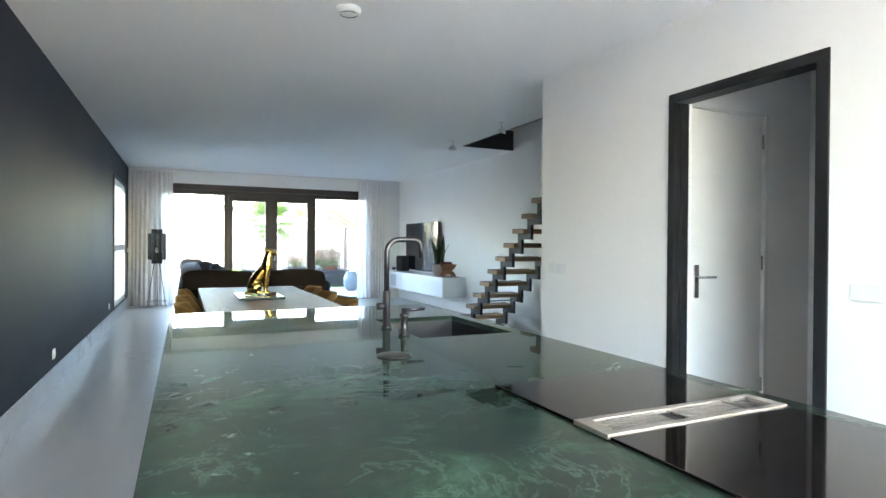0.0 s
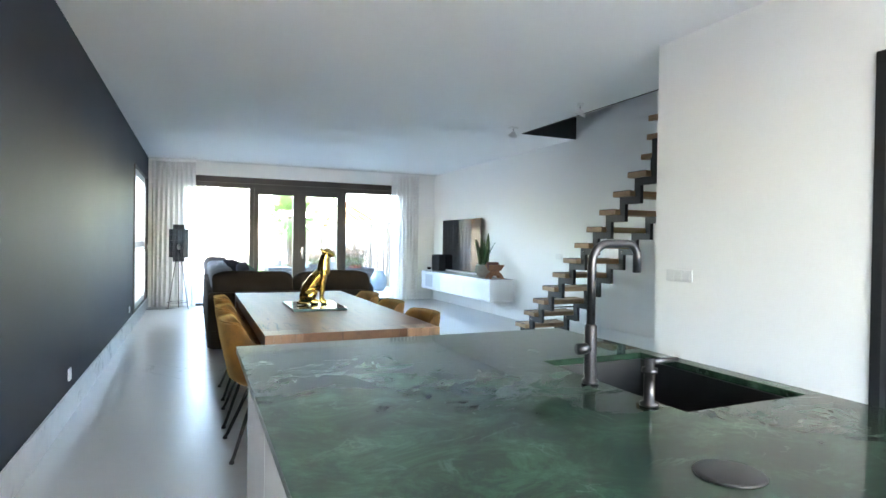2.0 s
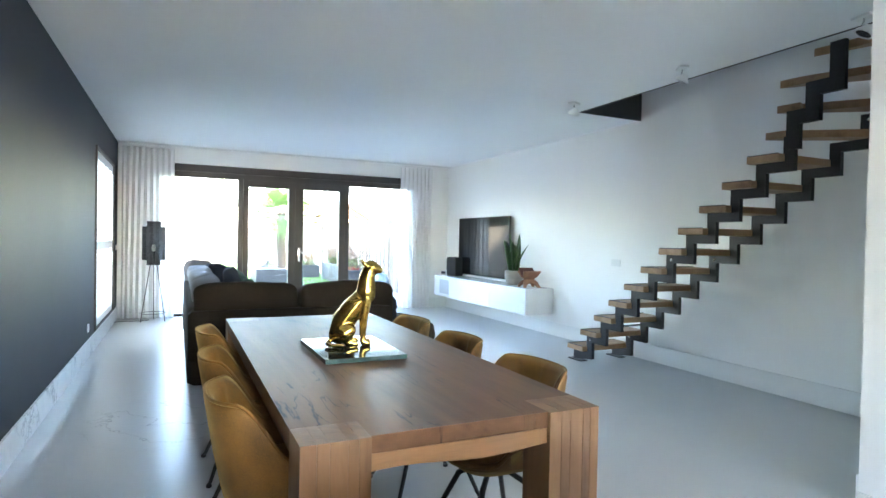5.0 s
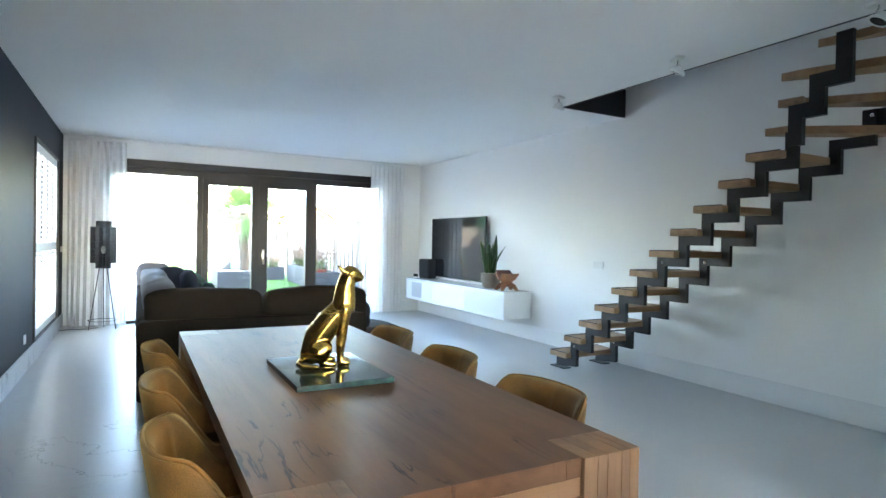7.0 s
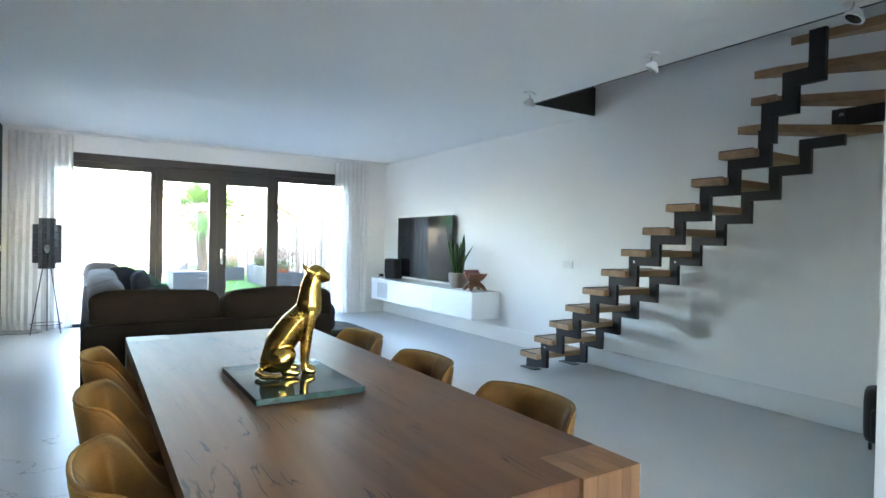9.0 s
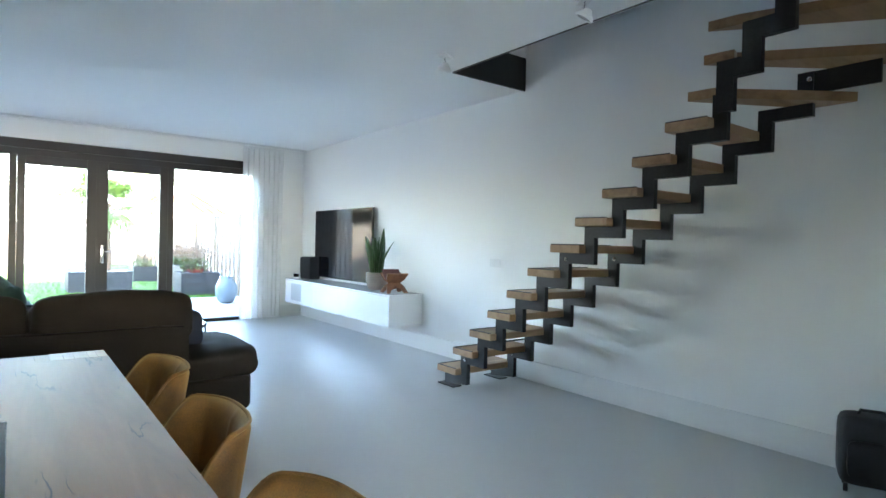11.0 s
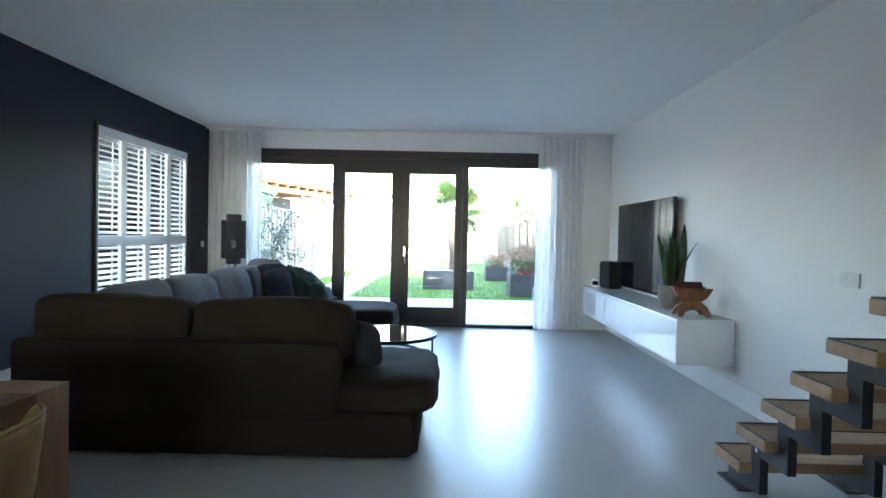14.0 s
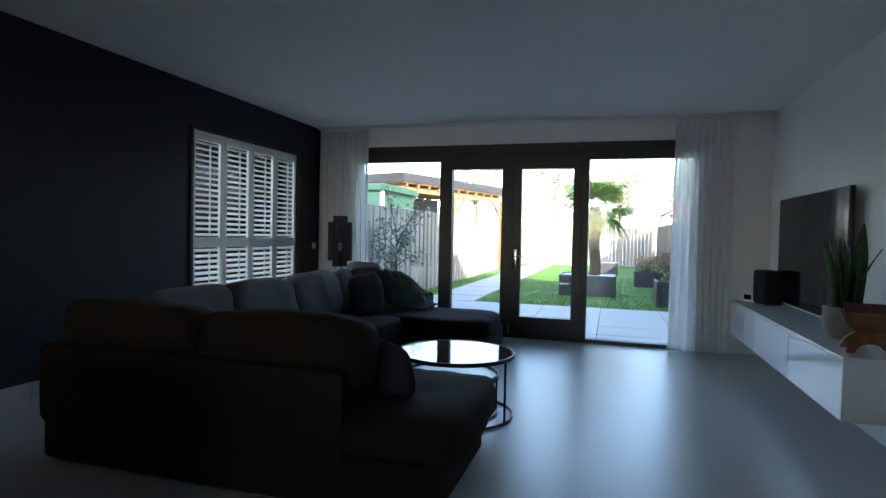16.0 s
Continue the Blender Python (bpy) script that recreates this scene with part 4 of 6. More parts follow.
# ---- dining place ----
def dining_table():
    x0, x1, y0, y1, z = 0.206, 1.183, 4.452, 6.92, 0.765
    t = thing("dining_table", (0.695, 5.68, 0), "heavy oak dining table with laminated block legs", "table")

    def here(bm):
        return shifted(bm, Matrix.Translation((-0.695, -5.68, 0)))
    lw, ld = 0.195, 0.15
    # top of boards, notched round the legs
    n = 4
    for i in range(n):
        a, b = x0 + (x1 - x0) * i / n, x0 + (x1 - x0) * (i + 1) / n
        ya, yb = (y0 + ld, y1 - ld) if i in (0, n - 1) else (y0 + 0.012, y1 - 0.012)
        part("board", here(boxes((a, ya + 0.0008, z - 0.05, b, yb - 0.0008, z))), TABLEWOOD, t)
    for a, b in ((x0 + lw, x0 + (x1 - x0) / n), (x1 - (x1 - x0) / n, x1 - lw)):
        for ya, yb in ((y0 + 0.012, y0 + ld), (y1 - ld, y1 - 0.012)):
            part("board", here(boxes((a + 0.001, ya, z - 0.05, b, yb, z))), TABLEWOOD, t)
    for ya, yb in ((y0 + 0.014, y0 + 0.055), (y1 - 0.055, y1 - 0.014)):
        bm = bmesh.new()
        m = 12
        a, b = x0 + lw + 0.001, x1 - lw - 0.001
        low = [(a + (b - a) * k / m, z - 0.105 + 0.008 * math.sin(k * 0.55 + 0.6)) for k in range(m + 1)]
        prism(bm, [(a, z - 0.052), (b, z - 0.052)] + low[::-1], "xz", ya, yb)
        part("apron", here(bm), TABLEWOOD_X, t, "pale waney apron")
    for xa in (x0 + 0.02, x1 - 0.06):
        part("side_rail", here(boxes((xa, y0 + ld, z - 0.105, xa + 0.04, y1 - ld, z - 0.052))), TABLEWOOD, t)
    widths = (0.045, 0.035, 0.05, 0.03, 0.035)
    for xa in (x0, x1 - lw):
        for ya in (y0, y1 - ld):
            x = xa
            leg = None
            for w in widths:
                bm = here(boxes((x + 0.0003, ya, 0, x + w - 0.0003, ya + ld, z + 0.0005), bevel=0.0015))
                if leg is None:
                    leg = part("leg", bm, LEGWOOD, t, "laminated leg of upright strips")
                else:
                    part("strip", bm, LEGWOOD, leg)
                x += w


dining_table()


def dining_chair():
    """A tub chair that faces its own +x."""
    c = thing("dining_chair", (0, 0, 0), "mustard velvet tub dining chair on black steel legs", "chair", "chairs round the table")
    seg = 168
    rows_o = ((0.30, 0.395), (0.75, 0.41), (0.97, 0.45), (1.02, 0.52))

    def radius(a):
        # a = 0 at the back
        return 0.245 + 0.004 * math.cos(2 * a) - 0.016 * math.cos(4 * a)

    def top(a):
        d = abs((math.degrees(a) + 180) % 360 - 180)

        def ease(u):
            u = max(0.0, min(1.0, u))
            return u * u * (3 - 2 * u)
        return 0.475 + 0.125 * (1 - ease((d - 82) / 40)) + 0.182 * (1 - ease((d - 46) / 34)) - 0.00001 * d

    def seam(a):
        return -max(0.0, math.cos(9 * a)) ** 10

    bm = bmesh.new()
    rings = []
    angs = [2 * math.pi * i / seg for i in range(seg)]

    def pt(a, f, z):
        r = radius(a) * f
        lean = 0.16 * max(0.0, z - 0.50)
        return (-(r + lean * max(0, math.cos(a)) * 0.9) * math.cos(a), (r + lean * 0.25) * math.sin(a), z)
    for f, z in rows_o:
        rings.append([bm.verts.new(pt(a, f, min(z, top(a) - 0.02 + (z - 0.5) * 0.02))) for a in angs])
    for s in (0.25, 0.5, 0.75, 0.94):
        rings.append([bm.verts.new(pt(a, 1.03 + 0.03 * s + 0.022 * seam(a) * (1 - s), 0.50 + (top(a) - 0.50) * s if top(a) > 0.52 else top(a) - 0.01 + 0.004 * s)) for a in angs])
    rings.append([bm.verts.new(pt(a, 1.0, top(a) + 0.006)) for a in angs])
    for s in (0.92, 0.7, 0.45, 0.2):
        rings.append([bm.verts.new(pt(a, 0.925 - 0.10 * (1 - s) ** 2 + 0.05 * seam(a) * (0.98 - s) * 2.0, 0.478 + max(0.0, top(a) - 0.478) * s)) for a in angs])
    rings.append([bm.verts.new(pt(a, 0.70, 0.475)) for a in angs])
    rings.append([bm.verts.new(pt(a, 0.3, 0.482)) for a in angs])
    for p, q in zip(rings, rings[1:]):
        for k in range(seg):
            bm.faces.new((p[k], p[(k + 1) % seg], q[(k + 1) % seg], q[k]))
    bm.faces.new(rings[0][::-1])
    bm.faces.new(rings[-1])
    part("shell", bm, VELVET, c, "mustard velvet shell with stitched channels", True)
    bm = cushion((0.40, 0.39, 0.075), 4.0, 0.004, 6, 8)
    part("seat", shifted(bm, pose(0.03, 0, 0.485)), VELVET, c, "", True)
    # piping along the rim
    bm = bmesh.new()
    pts = [pt(a, 1.03, top(a) + 0.004) for a in (radians(d) for d in range(-118, 119, 3))]
    tube(bm, pts, 0.006, 6)
    part("piping", bm, VELVET, c, "", True)
    bm = boxes((-0.07, -0.07, 0.375, 0.07, 0.07, 0.397), bevel=0.004)
    part("hub", bm, BLACKMETAL, c, "black steel hub plate")
    for d in (45, 135, 225, 315):
        bm = bmesh.new()
        u = Vector((math.cos(radians(d)), math.sin(radians(d)), 0))
        tube(bm, [u * 0.04 + Vector((0, 0, 0.38)), u * 0.14 + Vector((0, 0, 0.33)), u * 0.30 + Vector((0, 0, 0.03)), u * 0.315 + Vector((0, 0, 0.014))], [0.011, 0.012, 0.010, 0.010], 8)
        leg = part("leg", bm, BLACKMETAL, c, "black bent steel leg", True)
        bm = bmesh.new()
        lathe(bm, [(0.014, 0.0), (0.014, 0.012), (0.009, 0.018)], 10, (u.x * 0.315, u.y * 0.315))
        part("foot", bm, RUBBER, leg, "", True)
    return c


chair = dining_chair()
chair.matrix_basis = pose(0.285, 5.02, 0, 0, 0, 2)
for x, y, rz in ((0.285, 5.66, -2), (0.295, 6.36, 1), (1.10, 5.00, 181), (1.10, 5.70, 178), (1.11, 6.40, 180)):
    copy_thing(chair, pose(x, y, 0, 0, 0, rz))

tr = bmesh.new()
box(tr, 0.487, 5.355, 0.7665, 0.860, 5.885, 0.7875, bevel=0.003)
tagged(part("serving_slab", tr, STONETRAY), "polished dark green stone slab on the table", "tray")


def cat_statue():
    """Seated big cat facing +x, in gold."""
    bm = bmesh.new()

    def blobs(pts, y0=0.0, sq=1.0):
        # pts: u, y, z, r
        for (a, b) in zip(pts, pts[1:]):
            n = max(2, int((Vector(a[:3]) - Vector(b[:3])).length / (0.14 * min(a[3], b[3]))))
            for i in range(n + 1):
                t = i / n
                q = [p + (s - p) * t for p, s in zip(a, b)]
                bmesh.ops.create_icosphere(bm, subdivisions=2, radius=q[3], matrix=Matrix.Translation((q[0], q[1] + y0, q[2])) @ Matrix.Diagonal((1, sq, 1, 1)))
    blobs([(0.098, 0, 0.378, 0.037), (0.122, 0, 0.371, 0.027), (0.138, 0, 0.365, 0.020)])
    blobs([(0.094, 0, 0.372, 0.034), (0.080, 0, 0.325, 0.040), (0.077, 0, 0.28, 0.047), (0.074, 0, 0.245, 0.050)])
    blobs([(0.076, 0, 0.245, 0.047), (0.020, 0, 0.185, 0.054), (-0.030, 0, 0.115, 0.057), (-0.050, 0, 0.055, 0.052)])
    for s in (-1, 1):
        blobs([(0.074, s * 0.027, 0.388, 0.012), (0.052, s * 0.031, 0.408, 0.007)])
        blobs([(0.078, s * 0.026, 0.235, 0.030), (0.068, s * 0.028, 0.15, 0.023), (0.062, s * 0.028, 0.05, 0.016), (0.066, s * 0.028, 0.018, 0.017), (0.092, s * 0.028, 0.013, 0.013)])
        blobs([(-0.024, s * 0.040, 0.062, 0.046), (-0.002, s * 0.044, 0.078, 0.034)])
        blobs([(0.004, s * 0.048, 0.065, 0.020), (-0.008, s * 0.050, 0.02, 0.017), (0.034, s * 0.050, 0.014, 0.013)])
    blobs([(-0.090, 0.0, 0.025, 0.014), (-0.105, -0.04, 0.014, 0.012), (-0.085, -0.08, 0.012, 0.011), (-0.03, -0.09, 0.012, 0.010)])
    me = bpy.data.meshes.new("cat_statue")
    bm.to_mesh(me)
    bm.free()
    me.materials.append(GOLD)
    ob = new("cat_statue", me)
    rm = ob.modifiers.new("union", "REMESH")
    rm.mode, rm.voxel_size, rm.use_smooth_shade = "VOXEL", 0.0045, True
    sm_ = ob.modifiers.new("smooth", "SMOOTH")
    sm_.factor, sm_.iterations = 0.5, 5
    ob.matrix_basis = pose(0.675, 5.655, 0.788, 0, 0, -16)
    tagged(ob, "shiny gold statue of a seated big cat on the slab", "statue")


cat_statue()


# ---- living room ----
def corner_sofa():
    s = thing("corner_sofa", (0.9, 9.5, 0), "large dark brown suede corner sofa with loose cushions", "sofa")

    def here(bm):
        return shifted(bm, Matrix.Translation((-0.9, -9.5, 0)))

    def soft(name, c, size, label="", mat=SUEDE, rot=(0, 0, 0), e=6.0, wr=0.010, sag=0.0, sd=0.0):
        bm = cushion(size, e, wr, 4.0, 12, sag, sd)
        return part(name, here(shifted(bm, pose(*c, *rot))), mat, s, label, True)
    # bases
    soft("base", (1.14, 8.71, 0.145), (2.28, 1.04, 0.25), "", SUEDE, e=24, wr=0.004)
    soft("base", (0.50, 10.25, 0.145), (1.00, 2.1, 0.25), "", SUEDE, e=24, wr=0.004)
    soft("base", (0.90, 11.84, 0.145), (1.82, 1.20, 0.25), "", SUEDE, e=24, wr=0.004)
    # back frames
    soft("back_frame", (0.915, 8.28, 0.44), (1.83, 0.19, 0.44), "", SUEDE, e=22, wr=0.005)
    soft("back_frame", (0.09, 10.2, 0.44), (0.19, 3.7, 0.44), "", SUEDE, e=22, wr=0.005)
    soft("armrest", (0.46, 12.36, 0.40), (0.92, 0.24, 0.38), "", SUEDE, e=14, wr=0.006)
    # seats
    soft("seat_cushion", (1.98, 8.76, 0.35), (0.80, 1.10, 0.24), "", SUEDE, e=4.6, wr=0.024, sag=0.02, sd=1)
    soft("seat_cushion", (1.10, 8.84, 0.345), (0.98, 0.94, 0.22), "", SUEDE, e=8, wr=0.010, sd=2)
    soft("seat_cushion", (0.50, 9.95, 0.345), (0.98, 1.25, 0.22), "", SUEDE, e=8, wr=0.012, sd=3)
    soft("seat_cushion", (0.50, 8.90, 0.345), (0.98, 0.86, 0.22), "", SUEDE, e=8, wr=0.012, sd=3.5)
    soft("seat_cushion", (0.50, 10.92, 0.345), (0.98, 0.70, 0.22), "", SUEDE, e=8, wr=0.012, sd=4)
    soft("seat_cushion", (0.95, 11.74, 0.345), (1.78, 0.98, 0.22), "", SUEDE, e=6, wr=0.014, sag=0.01, sd=5)
    # back cushions over the near frame
    soft("back_cushion", (0.50, 8.40, 0.70), (0.91, 0.30, 0.37), "", SUEDE, (-8, 0, 0), 5, 0.022, sd=6)
    soft("back_cushion", (1.42, 8.40, 0.695), (0.94, 0.30, 0.38), "", SUEDE, (-8, 0, 2.5), 5, 0.022, sd=7)
    soft("back_cushion", (1.66, 8.60, 0.57), (0.40, 0.20, 0.40), "", SUEDE, (-14, 0, -12), 4, 0.014, sd=7.5)
    # grey cushions along the long side
    for y, w, sd in ((9.10, 0.80, 8), (9.93, 0.86, 9), (10.80, 0.84, 10), (11.55, 0.70, 11)):
        soft("back_cushion", (0.20, y, 0.66), (0.27, w, 0.46), "grey woven back cushion", GREYCLOTH, (0, -12, 0), 4.4, 0.030, sd=sd)


corner_sofa()


def throw_pillow(name, at, size, mat, rot, label, sd):
    bm = cushion((size, size, 0.16), 2.6, 0.012, 5, 10, 0, sd)
    for v in bm.verts:
        k = abs(v.co.x) * abs(v.co.y) / (size / 2) ** 2
        v.co.x *= 1 + 0.18 * k
        v.co.y *= 1 + 0.18 * k
    ob = part(name, bm, mat, None, "", True)
    ob.matrix_basis = pose(*at, *rot)
    return tagged(ob, label, "pillow")


throw_pillow("throw_pillow", (0.60, 11.20, 0.655), 0.44, DARKCLOTH, (78, 0, 70), "charcoal throw pillow leaning on the sofa", 1)
throw_pillow("throw_pillow", (0.42, 11.62, 0.68), 0.46, DARKCLOTH, (74, 0, 50), "charcoal throw pillow leaning on the sofa", 2)
throw_pillow("throw_pillow", (0.22, 11.95, 0.72), 0.46, GREYCLOTH, (70, 0, 20), "grey throw pillow in the sofa corner", 3)
throw_pillow("throw_pillow", (1.86, 8.64, 0.575), 0.32, DARKCLOTH, (70, 0, 165), "charcoal throw pillow at the sofa end", 4)


def blanket():
    """A knitted throw heaped over pillow and armrest."""
    bm = bmesh.new()
    n, m = 30, 22
    grid = []
    for i in range(n + 1):
        row = []
        for j in range(m + 1):
            u, v = i / n, j / m
            x = 0.42 + 0.62 * u
            y = 11.75 + 0.52 * v
            h = 0.88 - 0.36 * u ** 1.6 - 0.05 * (2 * v - 1) ** 2
            p = Vector((x, y, 0))
            h += 0.055 * noise.noise(p * 7) + 0.03 * noise.noise(p * 17 + Vector((3, 1, 0)))
            edge = min(u, 1 - u, v, 1 - v)
            h = max(0.465 + 0.01 * noise.noise(p * 12), h - 0.22 * max(0, 0.12 - edge) / 0.12)
            row.append(bm.verts.new((x + 0.03 * noise.noise(p * 9), y + 0.03 * noise.noise(p * 9 + Vector((9, 0, 0))), h)))
        grid.append(row)
    for i in range(n):
        for j in range(m):
            bm.faces.new((grid[i][j], grid[i + 1][j], grid[i + 1][j + 1], grid[i][j + 1]))
    ob = part("blanket", bm, GREENCLOTH, None, "", True)
    so = ob.modifiers.new("thick", "SOLIDIFY")
    so.thickness, so.offset = 0.02, 0
    tagged(ob, "dark green knitted throw heaped on the sofa end", "blanket")


blanket()


def coffee_tables():
    t = thing("coffee_table", (1.93, 9.82, 0), "round coffee table with a black glass top", "coffee table", "nested coffee tables")
    b = bmesh.new()
    lathe(b, [(0.405, 0.437), (0.41, 0.440), (0.41, 0.446), (0.405, 0.449)], 56)
    part("top", b, BLACKGLASS, t, "black mirror glass top")
    b = bmesh.new()
    lathe(b, [(0.412, 0.425), (0.424, 0.425), (0.424, 0.452), (0.412, 0.452), (0.412, 0.425)], 56, close=False)
    part("rim", b, BLACKMETAL, t, "black steel rim", True)
    for d in (-20, 100, 220):
        b = bmesh.new()
        u = Vector((math.cos(radians(d)), math.sin(radians(d)), 0)) * 0.415
        tube(b, [u + Vector((0, 0, 0.012)), u + Vector((0, 0, 0.43))], 0.008, 8)
        part("leg", b, BLACKMETAL, t, "", True)
    b = bmesh.new()
    ring(b, (0, 0, 0.010), 0.415, 0.009)
    part("foot_ring", b, BLACKMETAL, t, "", True)
    s = thing("coffee_table", (1.89, 9.86, 0), "low round side table with a pale top nested beneath", "coffee table", "nested coffee tables")
    b = bmesh.new()
    lathe(b, [(0.325, 0.262), (0.33, 0.265), (0.33, 0.27), (0.325, 0.273)], 48)
    part("top", b, SKIRT, s, "pale veined top")
    b = bmesh.new()
    lathe(b, [(0.332, 0.25), (0.344, 0.25), (0.344, 0.29), (0.332, 0.29), (0.332, 0.25)], 48, close=False)
    part("rim", b, BLACKMETAL, s, "raised black steel rim", True)
    for d in (20, 140, 260):
        b = bmesh.new()
        u = Vector((math.cos(radians(d)), math.sin(radians(d)), 0)) * 0.335
        tube(b, [u + Vector((0, 0, 0.010)), u + Vector((0, 0, 0.26))], 0.007, 8)
        part("leg", b, BLACKMETAL, s, "", True)
    b = bmesh.new()
    ring(b, (0, 0, 0.009), 0.335, 0.008)
    part("foot_ring", b, BLACKMETAL, s, "", True)


coffee_tables()


def floor_lamp():
    l = thing("floor_lamp", (-0.41, 12.57, 0), "black tripod floor lamp with a cylindrical mesh shade", "floor lamp")
    for d in (215, 325, 90):
        b = bmesh.new()
        u = Vector((math.cos(radians(d)), math.sin(radians(d)), 0))
        tube(b, [u * 0.20 + Vector((0, 0, 0.0)), u * 0.055 + Vector((0, 0, 0.85))], 0.0065, 8)
        part("leg", b, BLACKMETAL, l, "", True)
    b = bmesh.new()
    ring(b, (0, 0, 0.12), 0.178, 0.004, 36, 6)
    part("brace_ring", b, BLACKMETAL, l, "", True)
    b = bmesh.new()
    lathe(b, [(0.095, 0.85), (0.095, 0.925), (0.155, 0.925), (0.155, 1.42), (0.095, 1.42), (0.095, 1.50)], 36, close=False)
    sh = part("shade", b, LAMPMESH, l, "black see-through mesh shade", True)
    for r, z in ((0.096, 0.85), (0.156, 0.925), (0.156, 1.02), (0.156, 1.12), (0.156, 1.22), (0.156, 1.32), (0.156, 1.42), (0.096, 1.50)):
        b = bmesh.new()
        ring(b, (0, 0, z), r, 0.004, 36, 6)
        part("hoop", b, BLACKMETAL, sh)
    for k in range(10):
        b = bmesh.new()
        a = 2 * math.pi * k / 10
        tube(b, [(0.156 * math.cos(a), 0.156 * math.sin(a), 0.925), (0.156 * math.cos(a), 0.156 * math.sin(a), 1.42)], 0.0025, 5)
        part("wire", b, BLACKMETAL, sh)
    b = bmesh.new()
    tube(b, [(0, 0, 0.86), (0, 0, 1.05)], [0.014, 0.018], 10)
    for d in (215, 325, 90):
        u = Vector((math.cos(radians(d)), math.sin(radians(d)), 0)) * 0.09
        tube(b, [(0, 0, 0.87), (u.x, u.y, 0.855)], 0.004, 5)
    part("lamp_holder", b, BLACKMETAL, l, "", True)
    b = bmesh.new()
    lathe(b, [(0.014, 1.05), (0.03, 1.09), (0.032, 1.12), (0.02, 1.15), (0.005, 1.157)], 16)
    part("bulb", b, BULB, l, "unlit frosted bulb", True)
    b = bmesh.new()
    pts = [(-0.1 - 0.05 * k, 0.02 * math.sin(k * 1.4), 0.006) for k in range(10)]
    tube(b, [(-0.06, 0.1, 0.006)] + pts, 0.004, 6)
    part("cable", b, RUBBER, l, "black cable on the floor", True)


floor_lamp()


def curtain(x0, x1, y, folds, label, seed):
    c = thing("curtain", ((x0 + x1) / 2, y, 0), label, "curtain", "curtains of the garden front")
    rng = random.Random(seed)
    bm = bmesh.new()
    n, m = folds * 12, 14
    ph = [rng.uniform(-0.5, 0.5) for _ in range(folds + 2)]
    am = [rng.uniform(0.65, 1.2) for _ in range(folds + 2)]
    rows = []
    w = x1 - x0
    for j in range(m + 1):
        v = j / m
        z = 0.015 + (H - 0.07 - 0.015) * v
        row = []
        for i in range(n + 1):
            u = i / n
            k = u * folds
            i0 = min(int(k), folds)
            f = k - int(k)
            amp = (am[i0] * (1 - f) + am[i0 + 1] * f) * 0.048
            p = (ph[i0] * (1 - f) + ph[i0 + 1] * f) * (1 - 0.6 * v)
            yy = amp * math.sin(2 * math.pi * k + p) * (0.75 + 0.25 * (1 - v)) + 0.012 * math.sin(5 * u + 3 * v + seed)
            xx = -w / 2 + w * u + 0.014 * math.sin(4 * math.pi * k + p) + 0.03 * (1 - v) * math.sin(6 * u + seed)
            row.append(bm.verts.new((xx, yy, z)))
        rows.append(row)
    for a, b_ in zip(rows, rows[1:]):
        for i in range(n):
            bm.faces.new((a[i], a[i + 1], b_[i + 1], b_[i]))
    part("cloth", bm, CURTAIN, c, "", True)
    part("heading_tape", boxes((-w / 2, -0.012, H - 0.07, w / 2, 0.012, H - 0.035)), CURTAIN, c)
    return c


curtain(-0.86, -0.14, 12.84, 9, "sheer white curtain gathered in folds beside the garden doors", 3)
curtain(3.665, 4.30, 12.86, 8, "sheer white curtain gathered in folds beside the garden doors", 5)
rail = tagged(part("curtain_rail", boxes((XL + 0.02, 12.83, H - 0.03, XR - 0.02, 12.87, H - 0.001), bevel=0.002), PLASTIC), "white curtain rail along the ceiling", "curtain rail")


